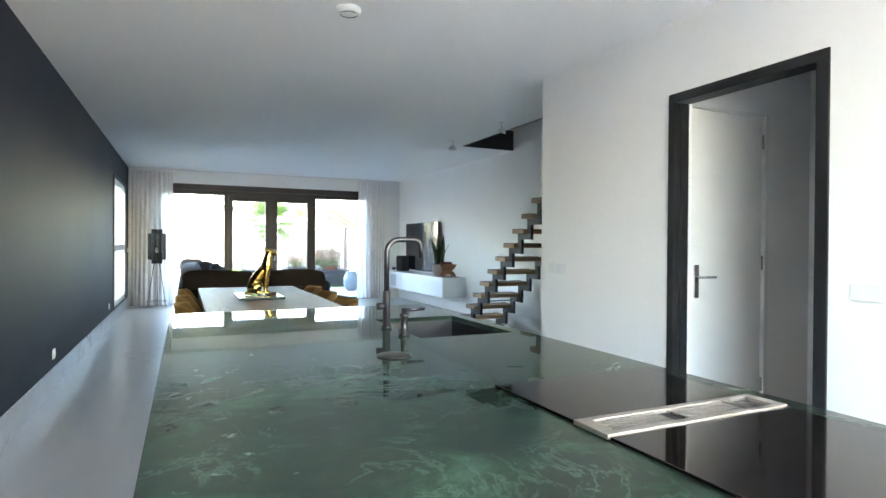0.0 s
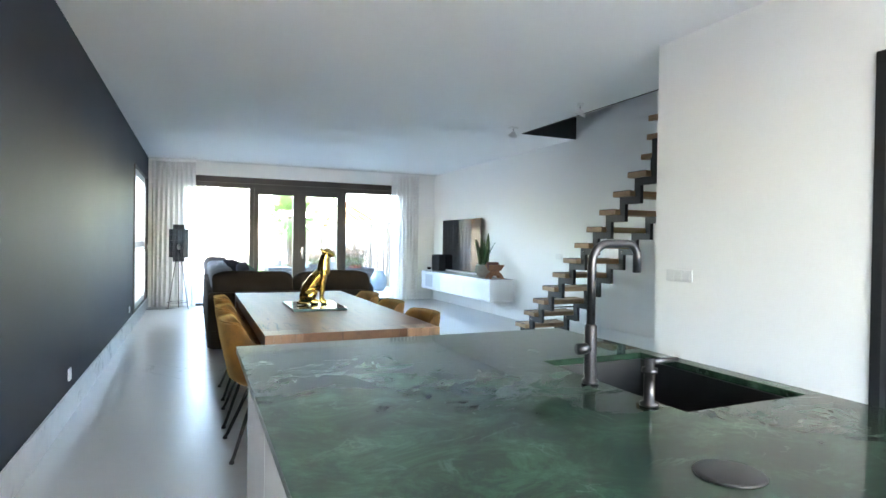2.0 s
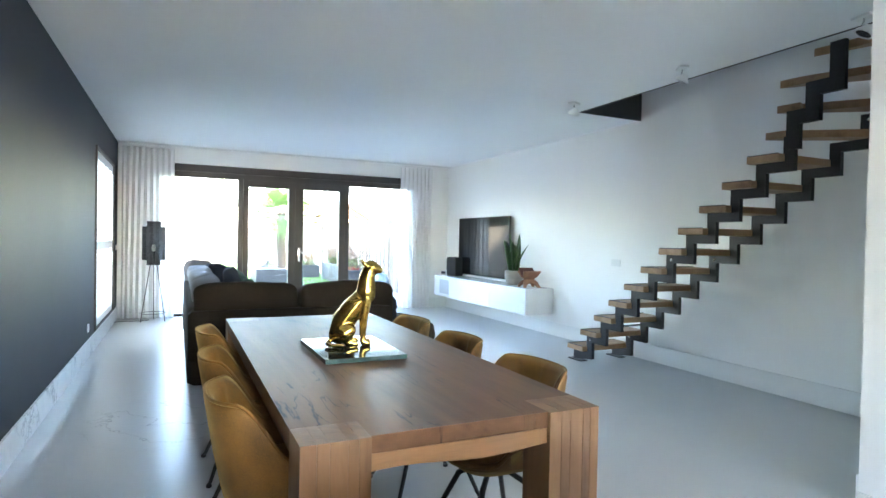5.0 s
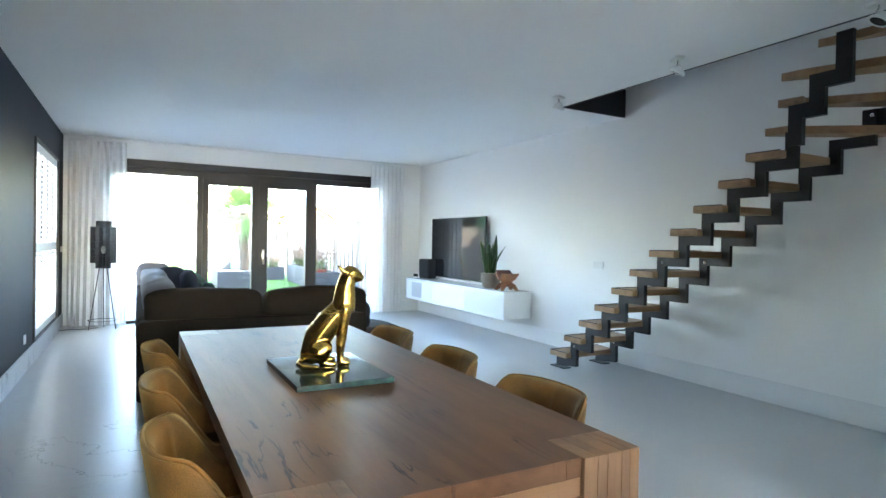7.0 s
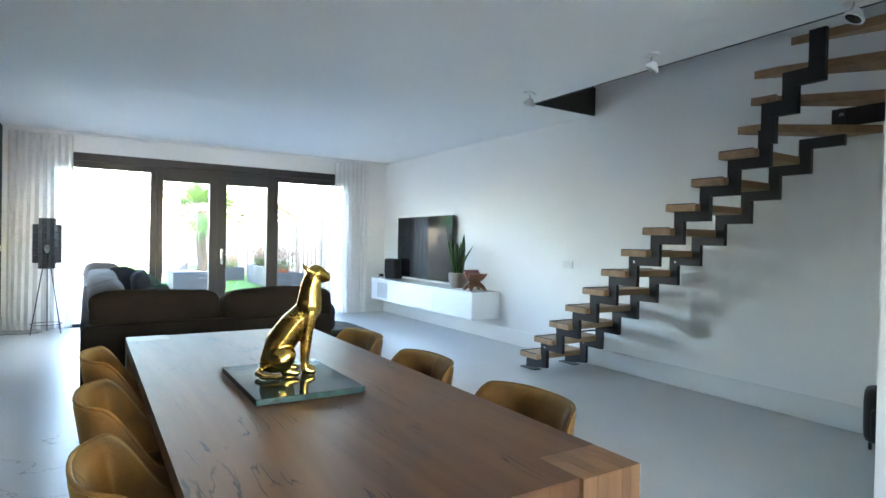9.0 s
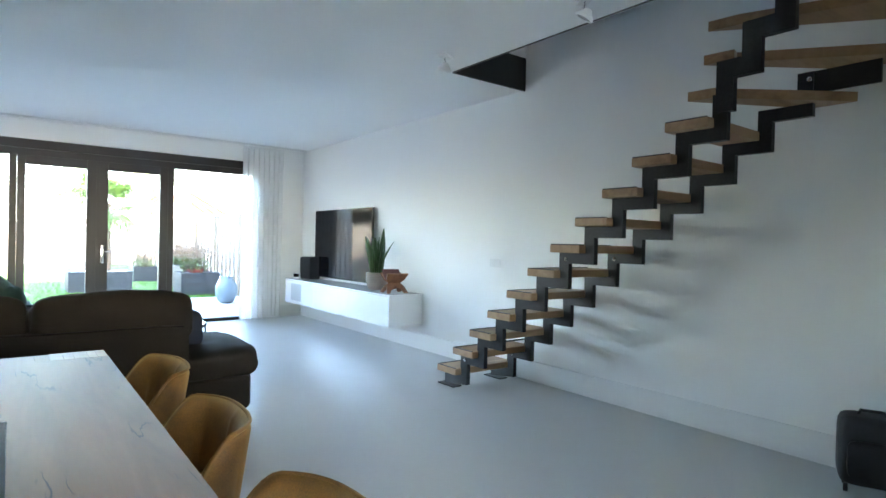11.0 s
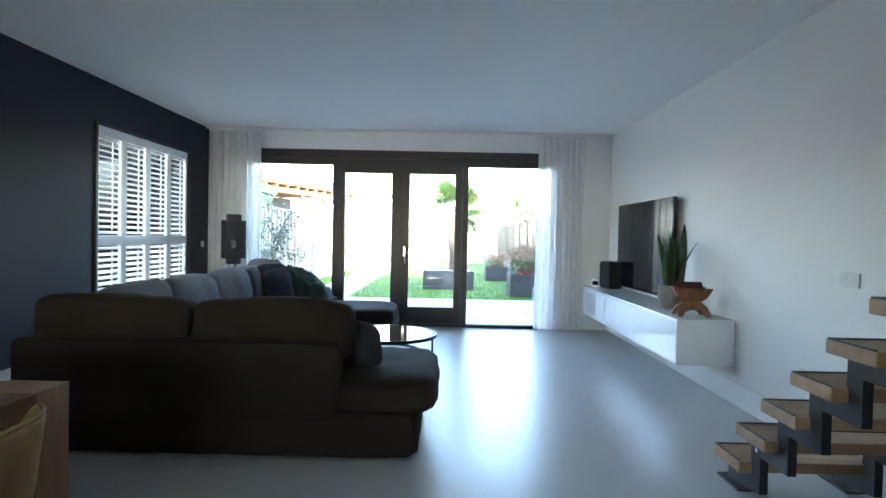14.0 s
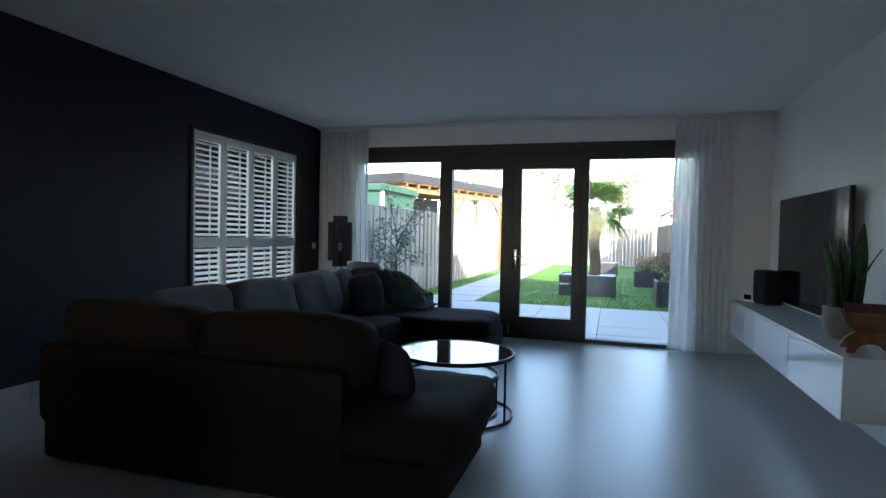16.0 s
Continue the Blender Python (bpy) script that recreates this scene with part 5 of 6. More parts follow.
def media_cabinet():
    x0, x1, y0, y1, z0, z1 = 4.243, XR, 9.51, 12.55, 0.295, 0.656
    c = thing("media_cabinet", (x1, (y0 + y1) / 2, z0), "long white gloss wall-hung media cabinet", "cabinet")

    def here(bm):
        return shifted(bm, Matrix.Translation((-x1, -(y0 + y1) / 2, -z0)))
    part("body", here(boxes((x0 + 0.02, y0 + 0.018, z0, x1 - 0.001, y1 - 0.018, z1 - 0.018))), GLOSSWHITE, c)
    part("end_panel", here(boxes((x0, y0, z0, x1 - 0.001, y0 + 0.018, z1 - 0.018), bevel=0.002)), GLOSSWHITE, c)
    part("end_panel", here(boxes((x0, y1 - 0.018, z0, x1 - 0.001, y1, z1 - 0.018), bevel=0.002)), GLOSSWHITE, c)
    part("top", here(boxes((x0 - 0.002, y0 - 0.002, z1 - 0.018, x1 - 0.001, y1 + 0.002, z1), bevel=0.002)), GLOSSWHITE, c, "white glass top")
    ys = (y0 + 0.019, 10.52, 11.53, 12.13, y1 - 0.019)
    for i, (a, b) in enumerate(zip(ys, ys[1:])):
        part("drawer_front", here(boxes((x0, a + 0.002, z0 + 0.002, x0 + 0.02, b - 0.002, z1 - 0.022), bevel=0.002)), GLOSSWHITE, c)
    part("cloth_panel", here(boxes((x0 - 0.003, 11.94, z0 + 0.05, x0, 12.32, z1 - 0.06), bevel=0.001)), surface("pale_grey_speaker_cloth", (0.45, 0.47, 0.5), 0.8, fine=300), c, "pale grey cloth panel")
    zt = z1
    tv = thing("television", (XR, 11.425, 1.203), "large black flat television on the wall, switched off", "television")
    part("screen", boxes((-0.095, -0.862, -0.495, -0.091, 0.862, 0.495)), TVBLACK, tv, "black glossy screen")
    part("housing", boxes((-0.0905, -0.87, -0.503, -0.06, 0.87, 0.503), bevel=0.004), BLACKMETAL, tv)
    part("back_box", boxes((-0.06, -0.5, -0.35, -0.0, 0.5, 0.2), bevel=0.01), BLACKMETAL, tv)
    sp = thing("loudspeaker", (4.52, 12.27, zt), "black cloth-covered loudspeaker on the cabinet", "speaker", turn=8)
    bm = cushion((0.19, 0.30, 0.34), 12, 0, 1, 8)
    part("housing", shifted(bm, pose(0, 0, 0.172)), SPEAKER, sp, "", True)
    part("base_plate", boxes((-0.08, -0.13, 0, 0.08, 0.13, 0.012), bevel=0.004), BLACKMETAL, sp)
    ck = thing("digital_clock", (4.39, 12.45, zt), "small white digital clock with a dark face", "clock", turn=-60)
    part("case", boxes((-0.07, -0.02, 0, 0.07, 0.03, 0.095), bevel=0.008), PLASTIC, ck)
    part("face", boxes((-0.05, -0.0225, 0.022, 0.05, -0.0205, 0.074)), BLACKGLASS, ck, "dark display")
    pt_ = thing("potted_snake_plant", (4.50, 10.22, zt), "upright snake plant in a ribbed clay pot", "plant")
    bm = bmesh.new()
    prof = [(0.085, 0.0)]
    for k in range(17):
        z = 0.008 + k * 0.0128
        prof += [(0.095 + 0.045 * math.sin(math.pi * min(1, k / 17 * 1.25 + 0.1) * 0.62) + (0.006 if k % 2 else -0.004), z)]
    prof += [(0.118, 0.215), (0.105, 0.20)]
    lathe(bm, prof, 32)
    part("pot", bm, POTCLAY, pt_, "ribbed grey clay pot", True)
    bm = bmesh.new()
    lathe(bm, [(0.105, 0.196), (0.106, 0.204), (0.03, 0.210)], 24)
    part("soil", bm, SOIL, pt_)
    rng = random.Random(4)
    for k in range(16):
        a, rr = rng.uniform(0, 6.28), rng.uniform(0.0, 0.07)
        hgt = rng.uniform(0.30, 0.58) if k < 13 else rng.uniform(0.38, 0.46)
        lean = rng.uniform(0.02, 0.11) if k < 13 else rng.uniform(0.2, 0.3)
        a2 = a + rng.uniform(-0.4, 0.4) if k < 13 else -math.pi / 2 + rng.uniform(-0.5, 0.5)
        wd = rng.uniform(0.030, 0.045)
        tw = rng.uniform(-0.8, 0.8)
        bm = bmesh.new()
        prev = None
        for i in range(9):
            s = i / 8
            c0 = Vector((rr * math.cos(a) + lean * s ** 1.5 * math.cos(a2), rr * math.sin(a) + lean * s ** 1.5 * math.sin(a2), 0.2 + hgt * s))
            wdt = wd * (0.55 + 1.1 * s - 1.62 * s ** 3.2) + 0.0015
            d = Vector((math.cos(a + tw * s), math.sin(a + tw * s), 0))
            e = Vector((-d.y, d.x, 0)) * 0.004
            r4 = [bm.verts.new(q) for q in (c0 - d * wdt, c0 + e, c0 + d * wdt, c0 - e)]
            if prev:
                for q in range(4):
                    bm.faces.new((prev[q], prev[(q + 1) % 4], r4[(q + 1) % 4], r4[q]))
            else:
                bm.faces.new(r4)
            prev = r4
        bm.faces.new(prev)
        part("leaf", bm, LEAF, pt_, "", True)
    # folding book stand
    st = thing("book_stand", (4.46, 9.76, zt), "carved wooden folding book stand holding a red book", "book stand", turn=-8)
    for sgn in (1, -1):
        bm = bmesh.new()
        w = 0.135
        poly = [(-w, 0.0), (-w + 0.04, 0.0), (-w + 0.075, 0.055), (-0.02, 0.075), (0.02, 0.075), (w - 0.075, 0.055), (w - 0.04, 0.0), (w, 0.0), (w * 0.84, 0.10), (w * 0.5, 0.155), (w * 0.84, 0.21), (w, 0.31), (-w, 0.31), (-w * 0.84, 0.21), (-w * 0.5, 0.155), (-w * 0.84, 0.10)]
        prism(bm, poly, "xz", -0.007, 0.007)
        shifted(bm, pose(0, sgn * 0.105, 0.0, sgn * 42, 0, 0))
        part("panel", bm, STANDWOOD, st, "carved folding panel")
    bk = thing("book", (4.46, 9.76, zt + 0.15), "closed dark red book leaning in the stand", "book", turn=-8)
    for sgn in (1,):
        bm = boxes((-0.11, 0.0, 0, 0.11, 0.17, 0.006))
        shifted(bm, Matrix.Diagonal((1, sgn, 1, 1)))
        shifted(bm, pose(0, 0, 0, sgn * 44, 0, 0))
        part("cover", bm, BOOKRED, bk, "dark red cover")
        bm = boxes((-0.10, 0.003, 0.007, 0.10, 0.16, 0.02), bevel=0.003)
        shifted(bm, Matrix.Diagonal((1, sgn, 1, 1)))
        shifted(bm, pose(0, 0, 0, sgn * 44, 0, 0))
        part("pages", bm, BOOKRED, bk, "reddish page block")


media_cabinet()


# ---- garden ----
setting("ground", boxes((-400, -300, -0.5, 400, 500, -0.13)), EARTH, "pale bare ground reaching to the horizon")
tagged(part("lawn", boxes((-1.28, 16.9, -0.13, 4.9, 33.4, -0.05)), GRASS), "short green lawn", "lawn", "", "stuff")

# unseen block on the right, added to keep the near garden in shade
setting("neighbour_house", boxes((5.3, -2.2, -0.13, 14.0, 13.3, 6.2)), BRICKWALL, "plain unseen adjoining house added to shade the garden", category="house")


def grass_blades():
    rng = np.random.default_rng(3)
    n = 16000
    x = rng.uniform(-1.25, 4.8, n)
    y = 16.95 + 8.5 * rng.uniform(0, 1, n) ** 1.4
    keep = ~((x > -0.72) & (x < 0.42))
    x, y = x[keep], y[keep]
    n = len(x)
    a, h, w = rng.uniform(0, 6.28, n), rng.uniform(0.025, 0.06, n), rng.uniform(0.003, 0.007, n)
    lx, ly = rng.normal(0, 0.015, n), rng.normal(0, 0.015, n)
    v = np.empty((n, 3, 3))
    v[:, 0] = np.stack([x - w * np.cos(a), y - w * np.sin(a), np.full(n, -0.05)], 1)
    v[:, 1] = np.stack([x + w * np.cos(a), y + w * np.sin(a), np.full(n, -0.05)], 1)
    v[:, 2] = np.stack([x + lx, y + ly, -0.05 + h], 1)
    me = bpy.data.meshes.new("grass")
    me.from_pydata(v.reshape(-1, 3).tolist(), [], np.arange(3 * n).reshape(-1, 3).tolist())
    me.materials.append(GRASS)
    tagged(new("grass", me), "short blades of lawn grass", "grass", "", "stuff")


grass_blades()


def slabs(name, label, cells, gap, z0, z1):
    p = tagged(thing(name, (0, 0, 0), label, "pavement"), kind="structure")
    shared = {}
    for x0, y0, x1, y1 in cells:
        key = (round(x1 - x0, 3), round(y1 - y0, 3))
        if key not in shared:
            bm = boxes((gap / 2, gap / 2, z0, key[0] - gap / 2, key[1] - gap / 2, z1), bevel=0.004)
            me = bpy.data.meshes.new("tile")
            bm.to_mesh(me)
            bm.free()
            me.materials.append(PAVER)
            shared[key] = me
        o = new("tile", shared[key])
        o.parent = p
        o.location = (x0, y0, random.uniform(-0.002, 0.002))
    return p


cells = [(-1.25 + 1.02 * i, 13.12 + 0.75 * j, -1.25 + 1.02 * (i + 1), 13.12 + 0.75 * (j + 1)) for i in range(6) for j in range(5)]
slabs("pavement_patio", "large pale concrete patio slabs behind the house", cells, 0.008, -0.13, -0.035)
cells = [(-0.68, 16.98 + 1.06 * j, 0.34, 16.98 + 1.06 * j + 0.98) for j in range(15)]
slabs("pavement_path", "row of pale stepping slabs across the lawn", cells, 0.0, -0.11, -0.04)


def board_fence(name, label, mat, a, b, height, pitch, post_step, cap_mat):
    """Upright boards between a and b, with posts and a cap."""
    a, b = Vector(a), Vector(b)
    d = b - a
    L = d.length
    ang = math.degrees(math.atan2(d.y, d.x))
    f = tagged(thing(name, (a.x, a.y, -0.13), label, "fence", turn=ang))
    bm = boxes((0.004, -0.01, 0.05, pitch - 0.008, 0.01, height), bevel=0.003)
    me = bpy.data.meshes.new("board")
    bm.to_mesh(me)
    bm.free()
    me.materials.append(mat)
    for i in range(int(L / pitch)):
        o = new("board", me)
        o.parent = f
        o.location = (i * pitch, 0.012 if i % 2 else -0.012, random.uniform(-0.004, 0.004))
    for i in range(int(L / post_step) + 1):
        bm = boxes((i * post_step - 0.04, -0.04, 0, i * post_step + 0.04, 0.04, height + 0.06), bevel=0.006)
        part("post", bm, cap_mat, f)
    part("cap_rail", boxes((0, -0.035, height + 0.002, L, 0.035, height + 0.03), bevel=0.004), cap_mat, f)
    return f


board_fence("board_fence", "pale weathered upright board fence with a cap rail", FENCEWOOD, (-1.34, 13.35), (-1.34, 23.4), 1.93, 0.15, 1.9, FENCEWOOD)
board_fence("board_fence", "tan upright board fence along the garden side", FENCETAN, (4.98, 13.35), (4.98, 33.5), 1.90, 0.16, 1.9, FENCETAN)
board_fence("board_fence", "grey upright board fence at the garden end", FENCEWOOD, (-8.0, 33.6), (4.98, 33.6), 1.85, 0.16, 1.9, FENCEWOOD)


def planter(x0, y0, x1, y1, h, label, top):
    p = thing("planter_box", ((x0 + x1) / 2, (y0 + y1) / 2, -0.05), label, "planter")
    w, d = (x1 - x0) / 2, (y1 - y0) / 2
    part("box", boxes((-w, -d, 0, -w + 0.04, d, h), (w - 0.04, -d, 0, w, d, h), (-w + 0.04, -d, 0, w - 0.04, -d + 0.04, h), (-w + 0.04, d - 0.04, 0, w - 0.04, d, h), bevel=0.005), PLANTER, p)
    part("fill", boxes((-w + 0.04, -d + 0.04, 0.02, w - 0.04, d - 0.04, h - 0.02)), top, p)
    return p


planter(1.86, 19.05, 3.12, 20.25, 0.47, "low anthracite planter filled with pale gravel", PALESLAB)
planter(2.40, 26.6, 3.24, 27.5, 0.45, "low anthracite planter filled with pale gravel", PALESLAB)
planter(3.62, 22.2, 4.30, 23.2, 0.42, "square anthracite planter box by the fence", SOIL)
planter(3.86, 17.6, 4.72, 18.4, 0.50, "square anthracite planter box by the fence", SOIL)
planter(4.25, 19.2, 4.80, 21.6, 0.55, "long anthracite planter box by the fence", SOIL)


def leaf_cloud(points, size, rng, droop=0.3):
    """Many small leaf blades about the given points."""
    vs, fs = [], []
    for p in points:
        d = Vector((rng.gauss(0, 1), rng.gauss(0, 1), rng.gauss(0, 1) - droop)).normalized()
        s = d.orthogonal().normalized()
        s.rotate(Matrix.Rotation(rng.uniform(0, 6.28), 3, d))
        L, w = size * rng.uniform(0.7, 1.3), size * 0.22 * rng.uniform(0.8, 1.3)
        i = len(vs)
        vs += [p, p + d * L * 0.5 + s * w, p + d * L, p + d * L * 0.5 - s * w]
        fs.append((i, i + 1, i + 2, i + 3))
    return vs, fs


def leaf_part(name, points, size, rng, mat, parent, label=""):
    vs, fs = leaf_cloud(points, size, rng)
    me = bpy.data.meshes.new(name)
    me.from_pydata([tuple(v) for v in vs], [], fs)
    me.materials.append(mat)
    o = new(name, me)
    o.parent = parent
    if label:
        o["label"] = label
    return o


def tree(name, at, height, spread, leaf, count, mat, label, seed, trunk_r=0.05, clear=0.4):
    rng = random.Random(seed)
    t = thing(name, at, label, "tree")
    bm = bmesh.new()
    tips = []
    top = Vector((rng.uniform(-0.1, 0.1), rng.uniform(-0.1, 0.1), height * 0.62))
    pts = [Vector((0, 0, 0)), Vector((0.03, 0.02, height * 0.25)), Vector((top.x * 0.5, top.y * 0.5, height * 0.45)), top]
    tube(bm, pts, [trunk_r, trunk_r * 0.8, trunk_r * 0.6, trunk_r * 0.35], 8)
    part("trunk", bm, BARK, t, "", True)
    for k in range(14):
        z = height * rng.uniform(clear, 0.62)
        a = k * 2.4 + rng.uniform(-0.4, 0.4)
        L = spread * rng.uniform(0.55, 1.0)
        base = Vector((top.x * z / height, top.y * z / height, z))
        end = base + Vector((math.cos(a) * L, math.sin(a) * L, height * rng.uniform(0.08, 0.36)))
        mid = (base + end) / 2 + Vector((0, 0, height * 0.04))
        bm = bmesh.new()
        tube(bm, [base, mid, end], [trunk_r * 0.4, trunk_r * 0.25, trunk_r * 0.1], 6)
        part("limb", bm, BARK, t)
        tips += [(mid, L * 0.35), (end, L * 0.4), ((mid + end) / 2, L * 0.35)]
    pts = []
    for i in range(count):
        c, r = tips[rng.randrange(len(tips))]
        pts.append(c + Vector((rng.gauss(0, r * 0.5), rng.gauss(0, r * 0.5), rng.gauss(0, r * 0.5))))
    leaf_part("crown", pts, leaf, rng, mat, t, "loose crown of small leaves")
    return t


tree("olive_tree", (-0.86, 15.7, -0.08), 2.15, 0.55, 0.07, 1500, OLIVELEAF, "young olive tree with sparse grey-green leaves by the fence", 5, 0.028, 0.22)
tree("garden_tree", (5.9, 31.0, -0.13), 4.2, 0.8, 0.14, 1200, TREELEAF, "slender sunlit tree beyond the fence", 8, 0.05)
# far trees, their glare and haze put into the pale leaf colour
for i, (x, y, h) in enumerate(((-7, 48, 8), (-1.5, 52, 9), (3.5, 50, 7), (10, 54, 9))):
    tree("background_tree", (x, y, -0.13), h, h * 0.33, 0.34, 1800, PALEFOLIAGE, "distant tree with thin foliage painted pale like glare", 20 + i, 0.16)


def palm():
    p = thing("palm_tree", (2.62, 19.7, 0.40), "small fan palm with a shaggy trunk in a planter", "palm")
    rng = random.Random(6)
    bm = bmesh.new()
    H0 = 1.62
    rings = 26
    tube(bm, [(0.02 * math.sin(k * 0.4), 0, H0 * k / rings) for k in range(rings + 1)], [0.12 + 0.018 * (k % 2) + 0.02 * noise.noise(Vector((k, 0, 0))) for k in range(rings + 1)], 14)
    part("trunk", bm, BARK, p, "shaggy fibrous trunk", True)
    for k in range(42):
        a = k * 2.399
        el = radians(rng.uniform(-40, 70))
        stem = rng.uniform(0.38, 0.68)
        d = Vector((math.cos(a) * math.cos(el), math.sin(a) * math.cos(el), math.sin(el)))
        b0 = Vector((0, 0, H0 - 0.05))
        hub = b0 + d * stem - Vector((0, 0, 0.05))
        side = d.cross(Vector((0, 0, 1))).normalized()
        up = side.cross(d)
        vs, fs = [], []
        st = [b0 - side * 0.006, b0 + side * 0.006, hub + side * 0.005, hub - side * 0.005]
        vs += st
        fs.append((0, 1, 2, 3))
        for j in range(25):
            t = radians(-120 + 10 * j)
            q = d * math.cos(t) + side * math.sin(t)
            L = 0.58 * rng.uniform(0.85, 1.1) * (0.75 + 0.25 * math.cos(t))
            s2 = q.cross(up).normalized() * 0.019
            mid = hub + q * L * 0.6 + up * 0.02
            tip = hub + q * L - Vector((0, 0, 0.12 * L / 0.4))
            i = len(vs)
            vs += [hub, mid + s2, tip, mid - s2]
            fs.append((i, i + 1, i + 2, i + 3))
        me = bpy.data.meshes.new("frond")
        me.from_pydata([tuple(v) for v in vs], [], fs)
        me.materials.append(PALMLEAF)
        o = new("frond", me)
        o.parent = p


palm()


def hydrangea(at, spread, h, seed, red=False):
    rng = random.Random(seed)
    s = thing("hydrangea_shrub", at, "dried brown hydrangea shrub in a planter", "shrub", "dried shrubs by the fence")
    bm = bmesh.new()
    heads = []
    for k in range(46):
        a, r = rng.uniform(0, 6.28), spread * math.sqrt(rng.uniform(0, 1))
        e = Vector((r * math.cos(a), r * math.sin(a), h * rng.uniform(0.55, 1.0) * (1 - 0.25 * (r / spread) ** 2)))
        tube(bm, [(e.x * 0.25, e.y * 0.25, 0), (e.x * 0.7, e.y * 0.7, e.z * 0.6), e], [0.006, 0.004, 0.003], 4)
        heads.append(e)
    part("stems", bm, BARK, s)
    pts = [e + Vector((rng.gauss(0, 0.04), rng.gauss(0, 0.04), rng.gauss(0, 0.03))) for e in heads for _ in range(22)]
    leaf_part("flower_heads", pts, 0.045, rng, DRYFLOWER, s, "brown dried flower heads")
    pts = [Vector((e.x * 0.8, e.y * 0.8, e.z * rng.uniform(0.2, 0.7))) for e in heads for _ in range(8)]
    leaf_part("leaves", pts, 0.07, rng, TREELEAF, s)
    if red:
        pts = [Vector((rng.gauss(-0.12, 0.09), rng.gauss(-0.25, 0.06), 0.05 + abs(rng.gauss(0, 0.04)))) for _ in range(120)]
        leaf_part("red_blossoms", pts, 0.04, rng, REDFLOWER, s, "small red blossoms")


hydrangea((4.29, 18.0, 0.42), 0.46, 0.75, 1, True)
hydrangea((4.52, 20.0, 0.46), 0.32, 0.6, 2)
hydrangea((4.52, 21.0, 0.46), 0.32, 0.6, 3)
hydrangea((3.96, 22.7, 0.34), 0.36, 0.5, 4)

b = bmesh.new()
lathe(b, [(0.10, 0.0), (0.16, 0.06), (0.21, 0.2), (0.21, 0.34), (0.15, 0.46), (0.12, 0.5), (0.135, 0.53), (0.115, 0.53), (0.10, 0.48)], 28)
pot = tagged(part("garden_jar", b, BLUEGLAZE, None, "", True), "pale blue glazed jar on the patio", "jar")
pot.location = (4.25, 15.6, -0.035)


def pavilion():
    """Garden room with a flat roof on pine posts."""
    p = thing("garden_pavilion", (-3.45, 22.75, -0.13), "timber garden pavilion with a flat dark-edged roof", "pavilion", turn=72)
    # local x runs along the eave, local y away from the garden
    L, D, z = 6.9, 3.6, 2.92
    part("roof", boxes((-0.2, -0.25, z + 0.14, L, D, z + 0.42), bevel=0.01), ROOFDARK, p, "flat roof with a dark fascia")
    part("soffit", boxes((-0.15, -0.2, z + 0.10, L - 0.05, D - 0.05, z + 0.138)), PINE, p, "pine boarded soffit")
    for k in range(11):
        part("joist", boxes((0.05 + k * 0.6, -0.18, z, 0.12 + k * 0.6, D - 0.1, z + 0.10)), PINE, p)
    part("eave_beam", boxes((-0.1, -0.05, z - 0.16, L - 0.1, 0.09, z - 0.001), bevel=0.006), PINE, p)
    for x in (0.1, 3.0, L - 0.35):
        post = part("post", boxes((x, -0.05, 0, x + 0.14, 0.09, z - 0.16), bevel=0.006), PINE, p)
        for sg in (-1, 1):
            bm = bmesh.new()
            xx = x + 0.07
            prism(bm, [(xx + sg * 0.06, z - 0.85), (xx + sg * 0.06, z - 0.72), (xx + sg * 0.62, z - 0.17), (xx + sg * 0.75, z - 0.17)], "xz", -0.02, 0.06)
            part("brace", bm, PINE, post)
    part("back_wall", boxes((0, D - 0.3, 0, L - 0.2, D - 0.2, z), (-0.1, 0.12, 0, 0.0, D - 0.2, z)), ROOFDARK, p, "dark boarded wall")


pavilion()


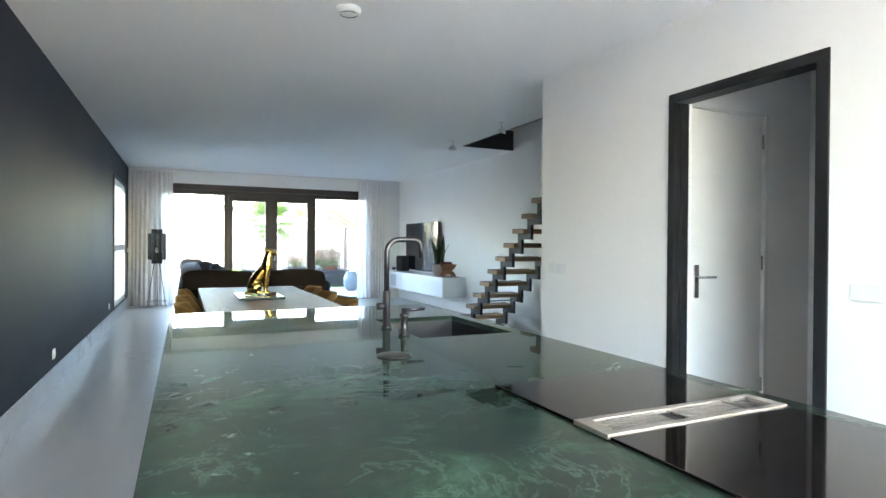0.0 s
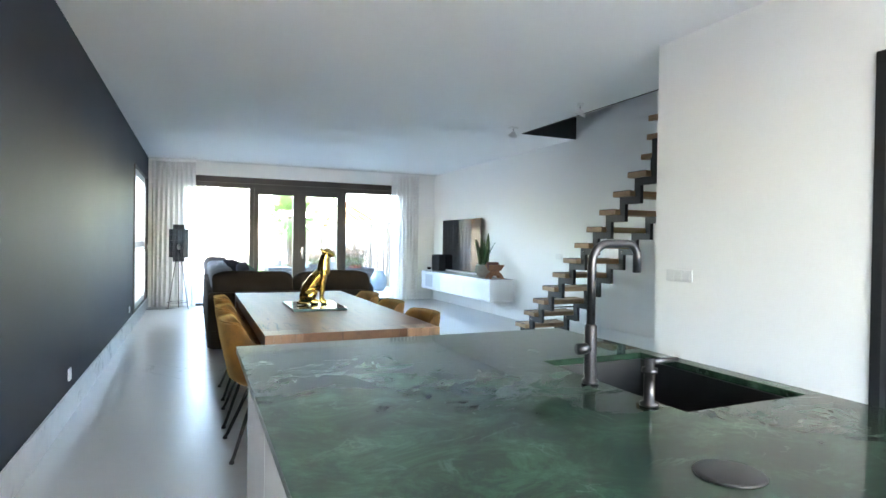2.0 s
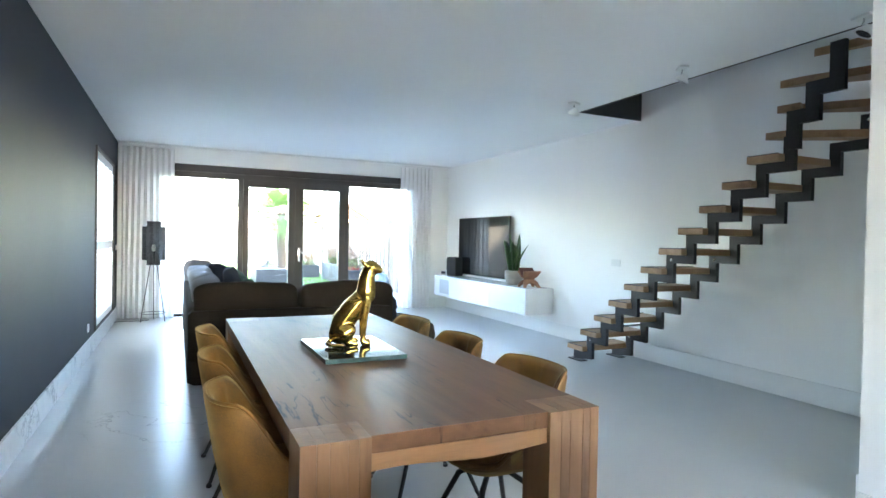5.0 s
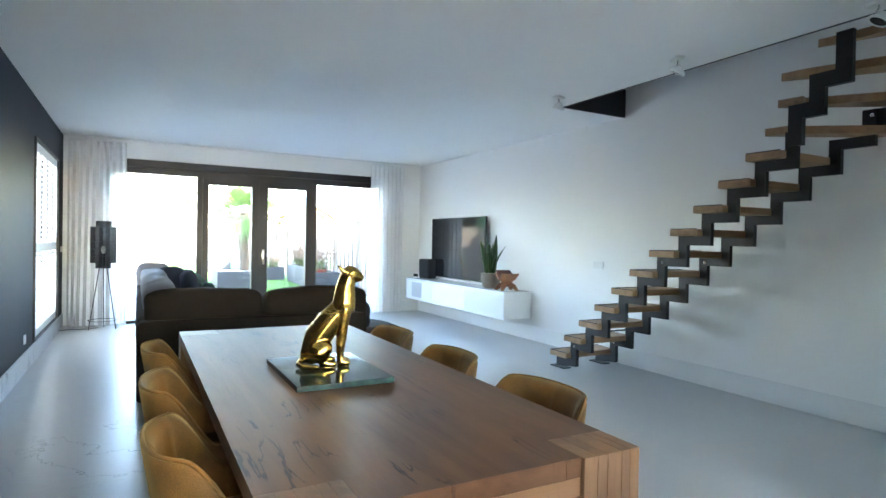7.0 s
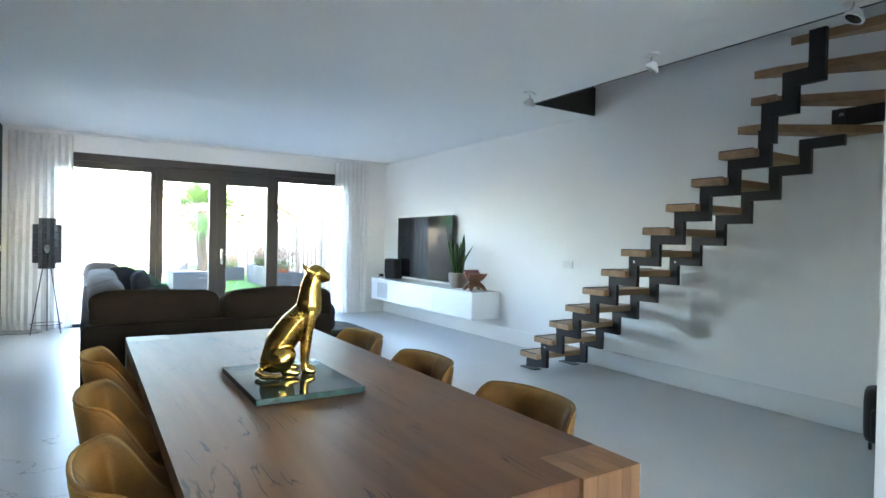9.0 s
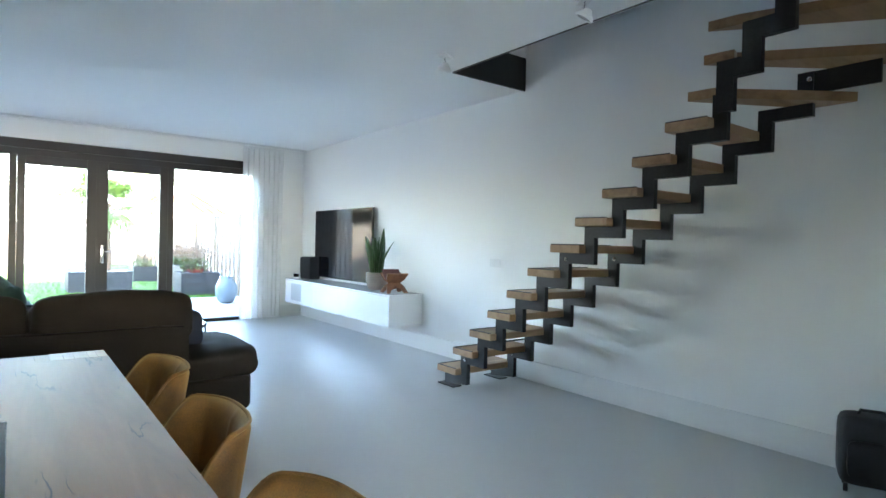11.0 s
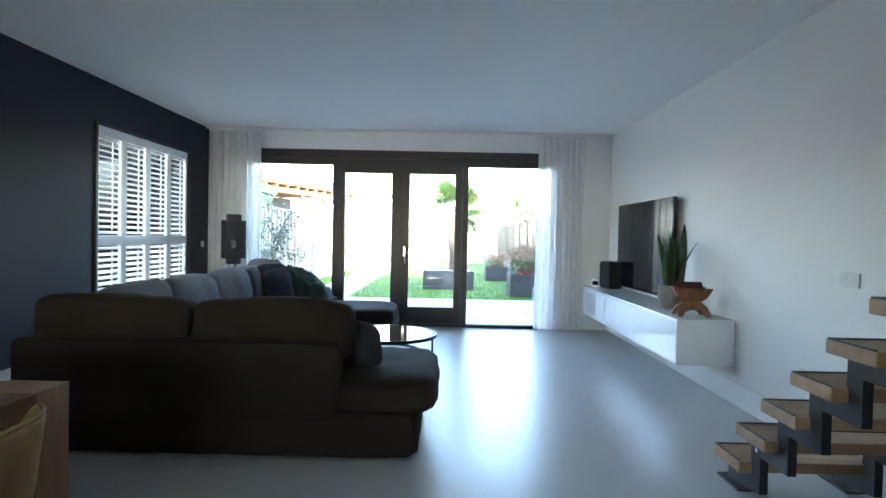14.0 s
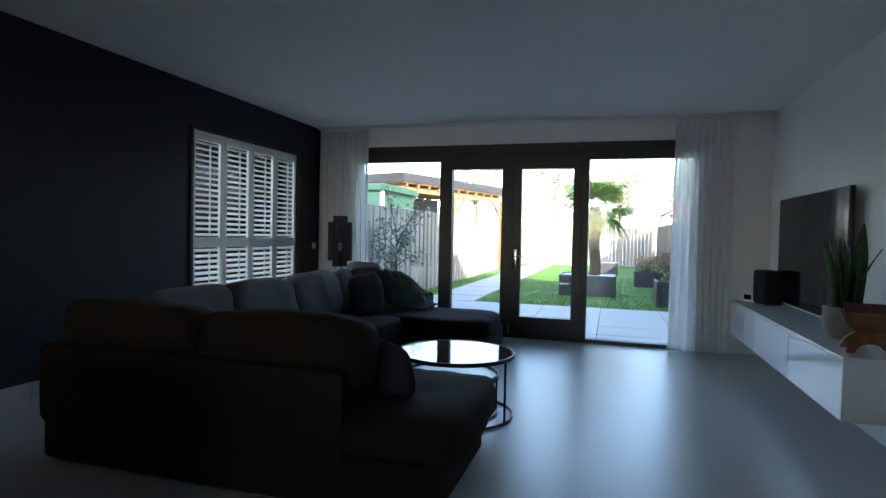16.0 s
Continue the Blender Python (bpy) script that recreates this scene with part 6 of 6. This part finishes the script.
def green_shed():
    s = thing("green_shed", (-4.95, 20.6, -0.13), "green clad shed with a white window behind the fence", "shed")
    part("wall", boxes((-2.0, 0, 0, 1.75, 2.6, 2.62)), GREENCLAD, s)
    for k in range(14):
        part("cladding_board", boxes((-2.0, -0.022, 0.05 + k * 0.185, 1.75, 0, 0.05 + k * 0.185 + 0.175), bevel=0.004), GREENCLAD, s)
    part("corner_post", boxes((1.70, -0.035, 0, 1.80, 0.06, 2.66), bevel=0.004), PLASTIC, s, "white corner board")
    part("roof_edge", boxes((-2.1, -0.12, 2.62, 1.88, 2.7, 2.80), bevel=0.01), GREENCLAD, s, "pale green roof edge")
    w = part("window", boxes((0.0, -0.05, 1.5, 0.06, -0.022, 2.3), (0.99, -0.05, 1.5, 1.05, -0.022, 2.3), (0.06, -0.05, 2.24, 0.99, -0.022, 2.3), (0.06, -0.05, 1.5, 0.99, -0.022, 1.56), bevel=0.003), PLASTIC, s, "white window frame")
    part("pane", boxes((0.06, -0.035, 1.56, 0.99, -0.026, 2.24)), BLACKGLASS, w)


green_shed()


def gable_canopy():
    g = thing("gable_canopy", (6.4, 28.0, -0.13), "open timber gable canopy with a brown tiled roof", "canopy")
    for sg in (-1, 1):
        bm = bmesh.new()
        prism(bm, [(0, 3.25), (0, 3.13), (sg * 1.55, 2.25), (sg * 1.55, 2.36)], "xz", -0.2, 2.6)
        part("roof_slope", bm, ROOFRED, g, "brown tiled slope")
        bm = bmesh.new()
        prism(bm, [(0, 3.12), (0, 2.98), (sg * 1.35, 2.20), (sg * 1.42, 2.30)], "xz", -0.1, 0.02)
        part("rafter", bm, PINE, g)
        part("post", boxes((sg * 1.2 - 0.07, -0.1, 0, sg * 1.2 + 0.07, 0.04, 2.2), bevel=0.006), PLASTIC, g, "pale painted post")
        bm = bmesh.new()
        prism(bm, [(sg * 0.05, 2.95), (sg * 0.05, 2.82), (sg * 0.75, 2.30), (sg * 0.85, 2.32)], "xz", -0.08, 0.0)
        part("brace", bm, PINE, g)
    part("tie_beam", boxes((-1.4, -0.1, 2.16, 1.4, 0.02, 2.30), bevel=0.005), PINE, g)
    part("king_post", boxes((-0.06, -0.09, 2.30, 0.06, 0.01, 2.98), bevel=0.005), PINE, g)


gable_canopy()
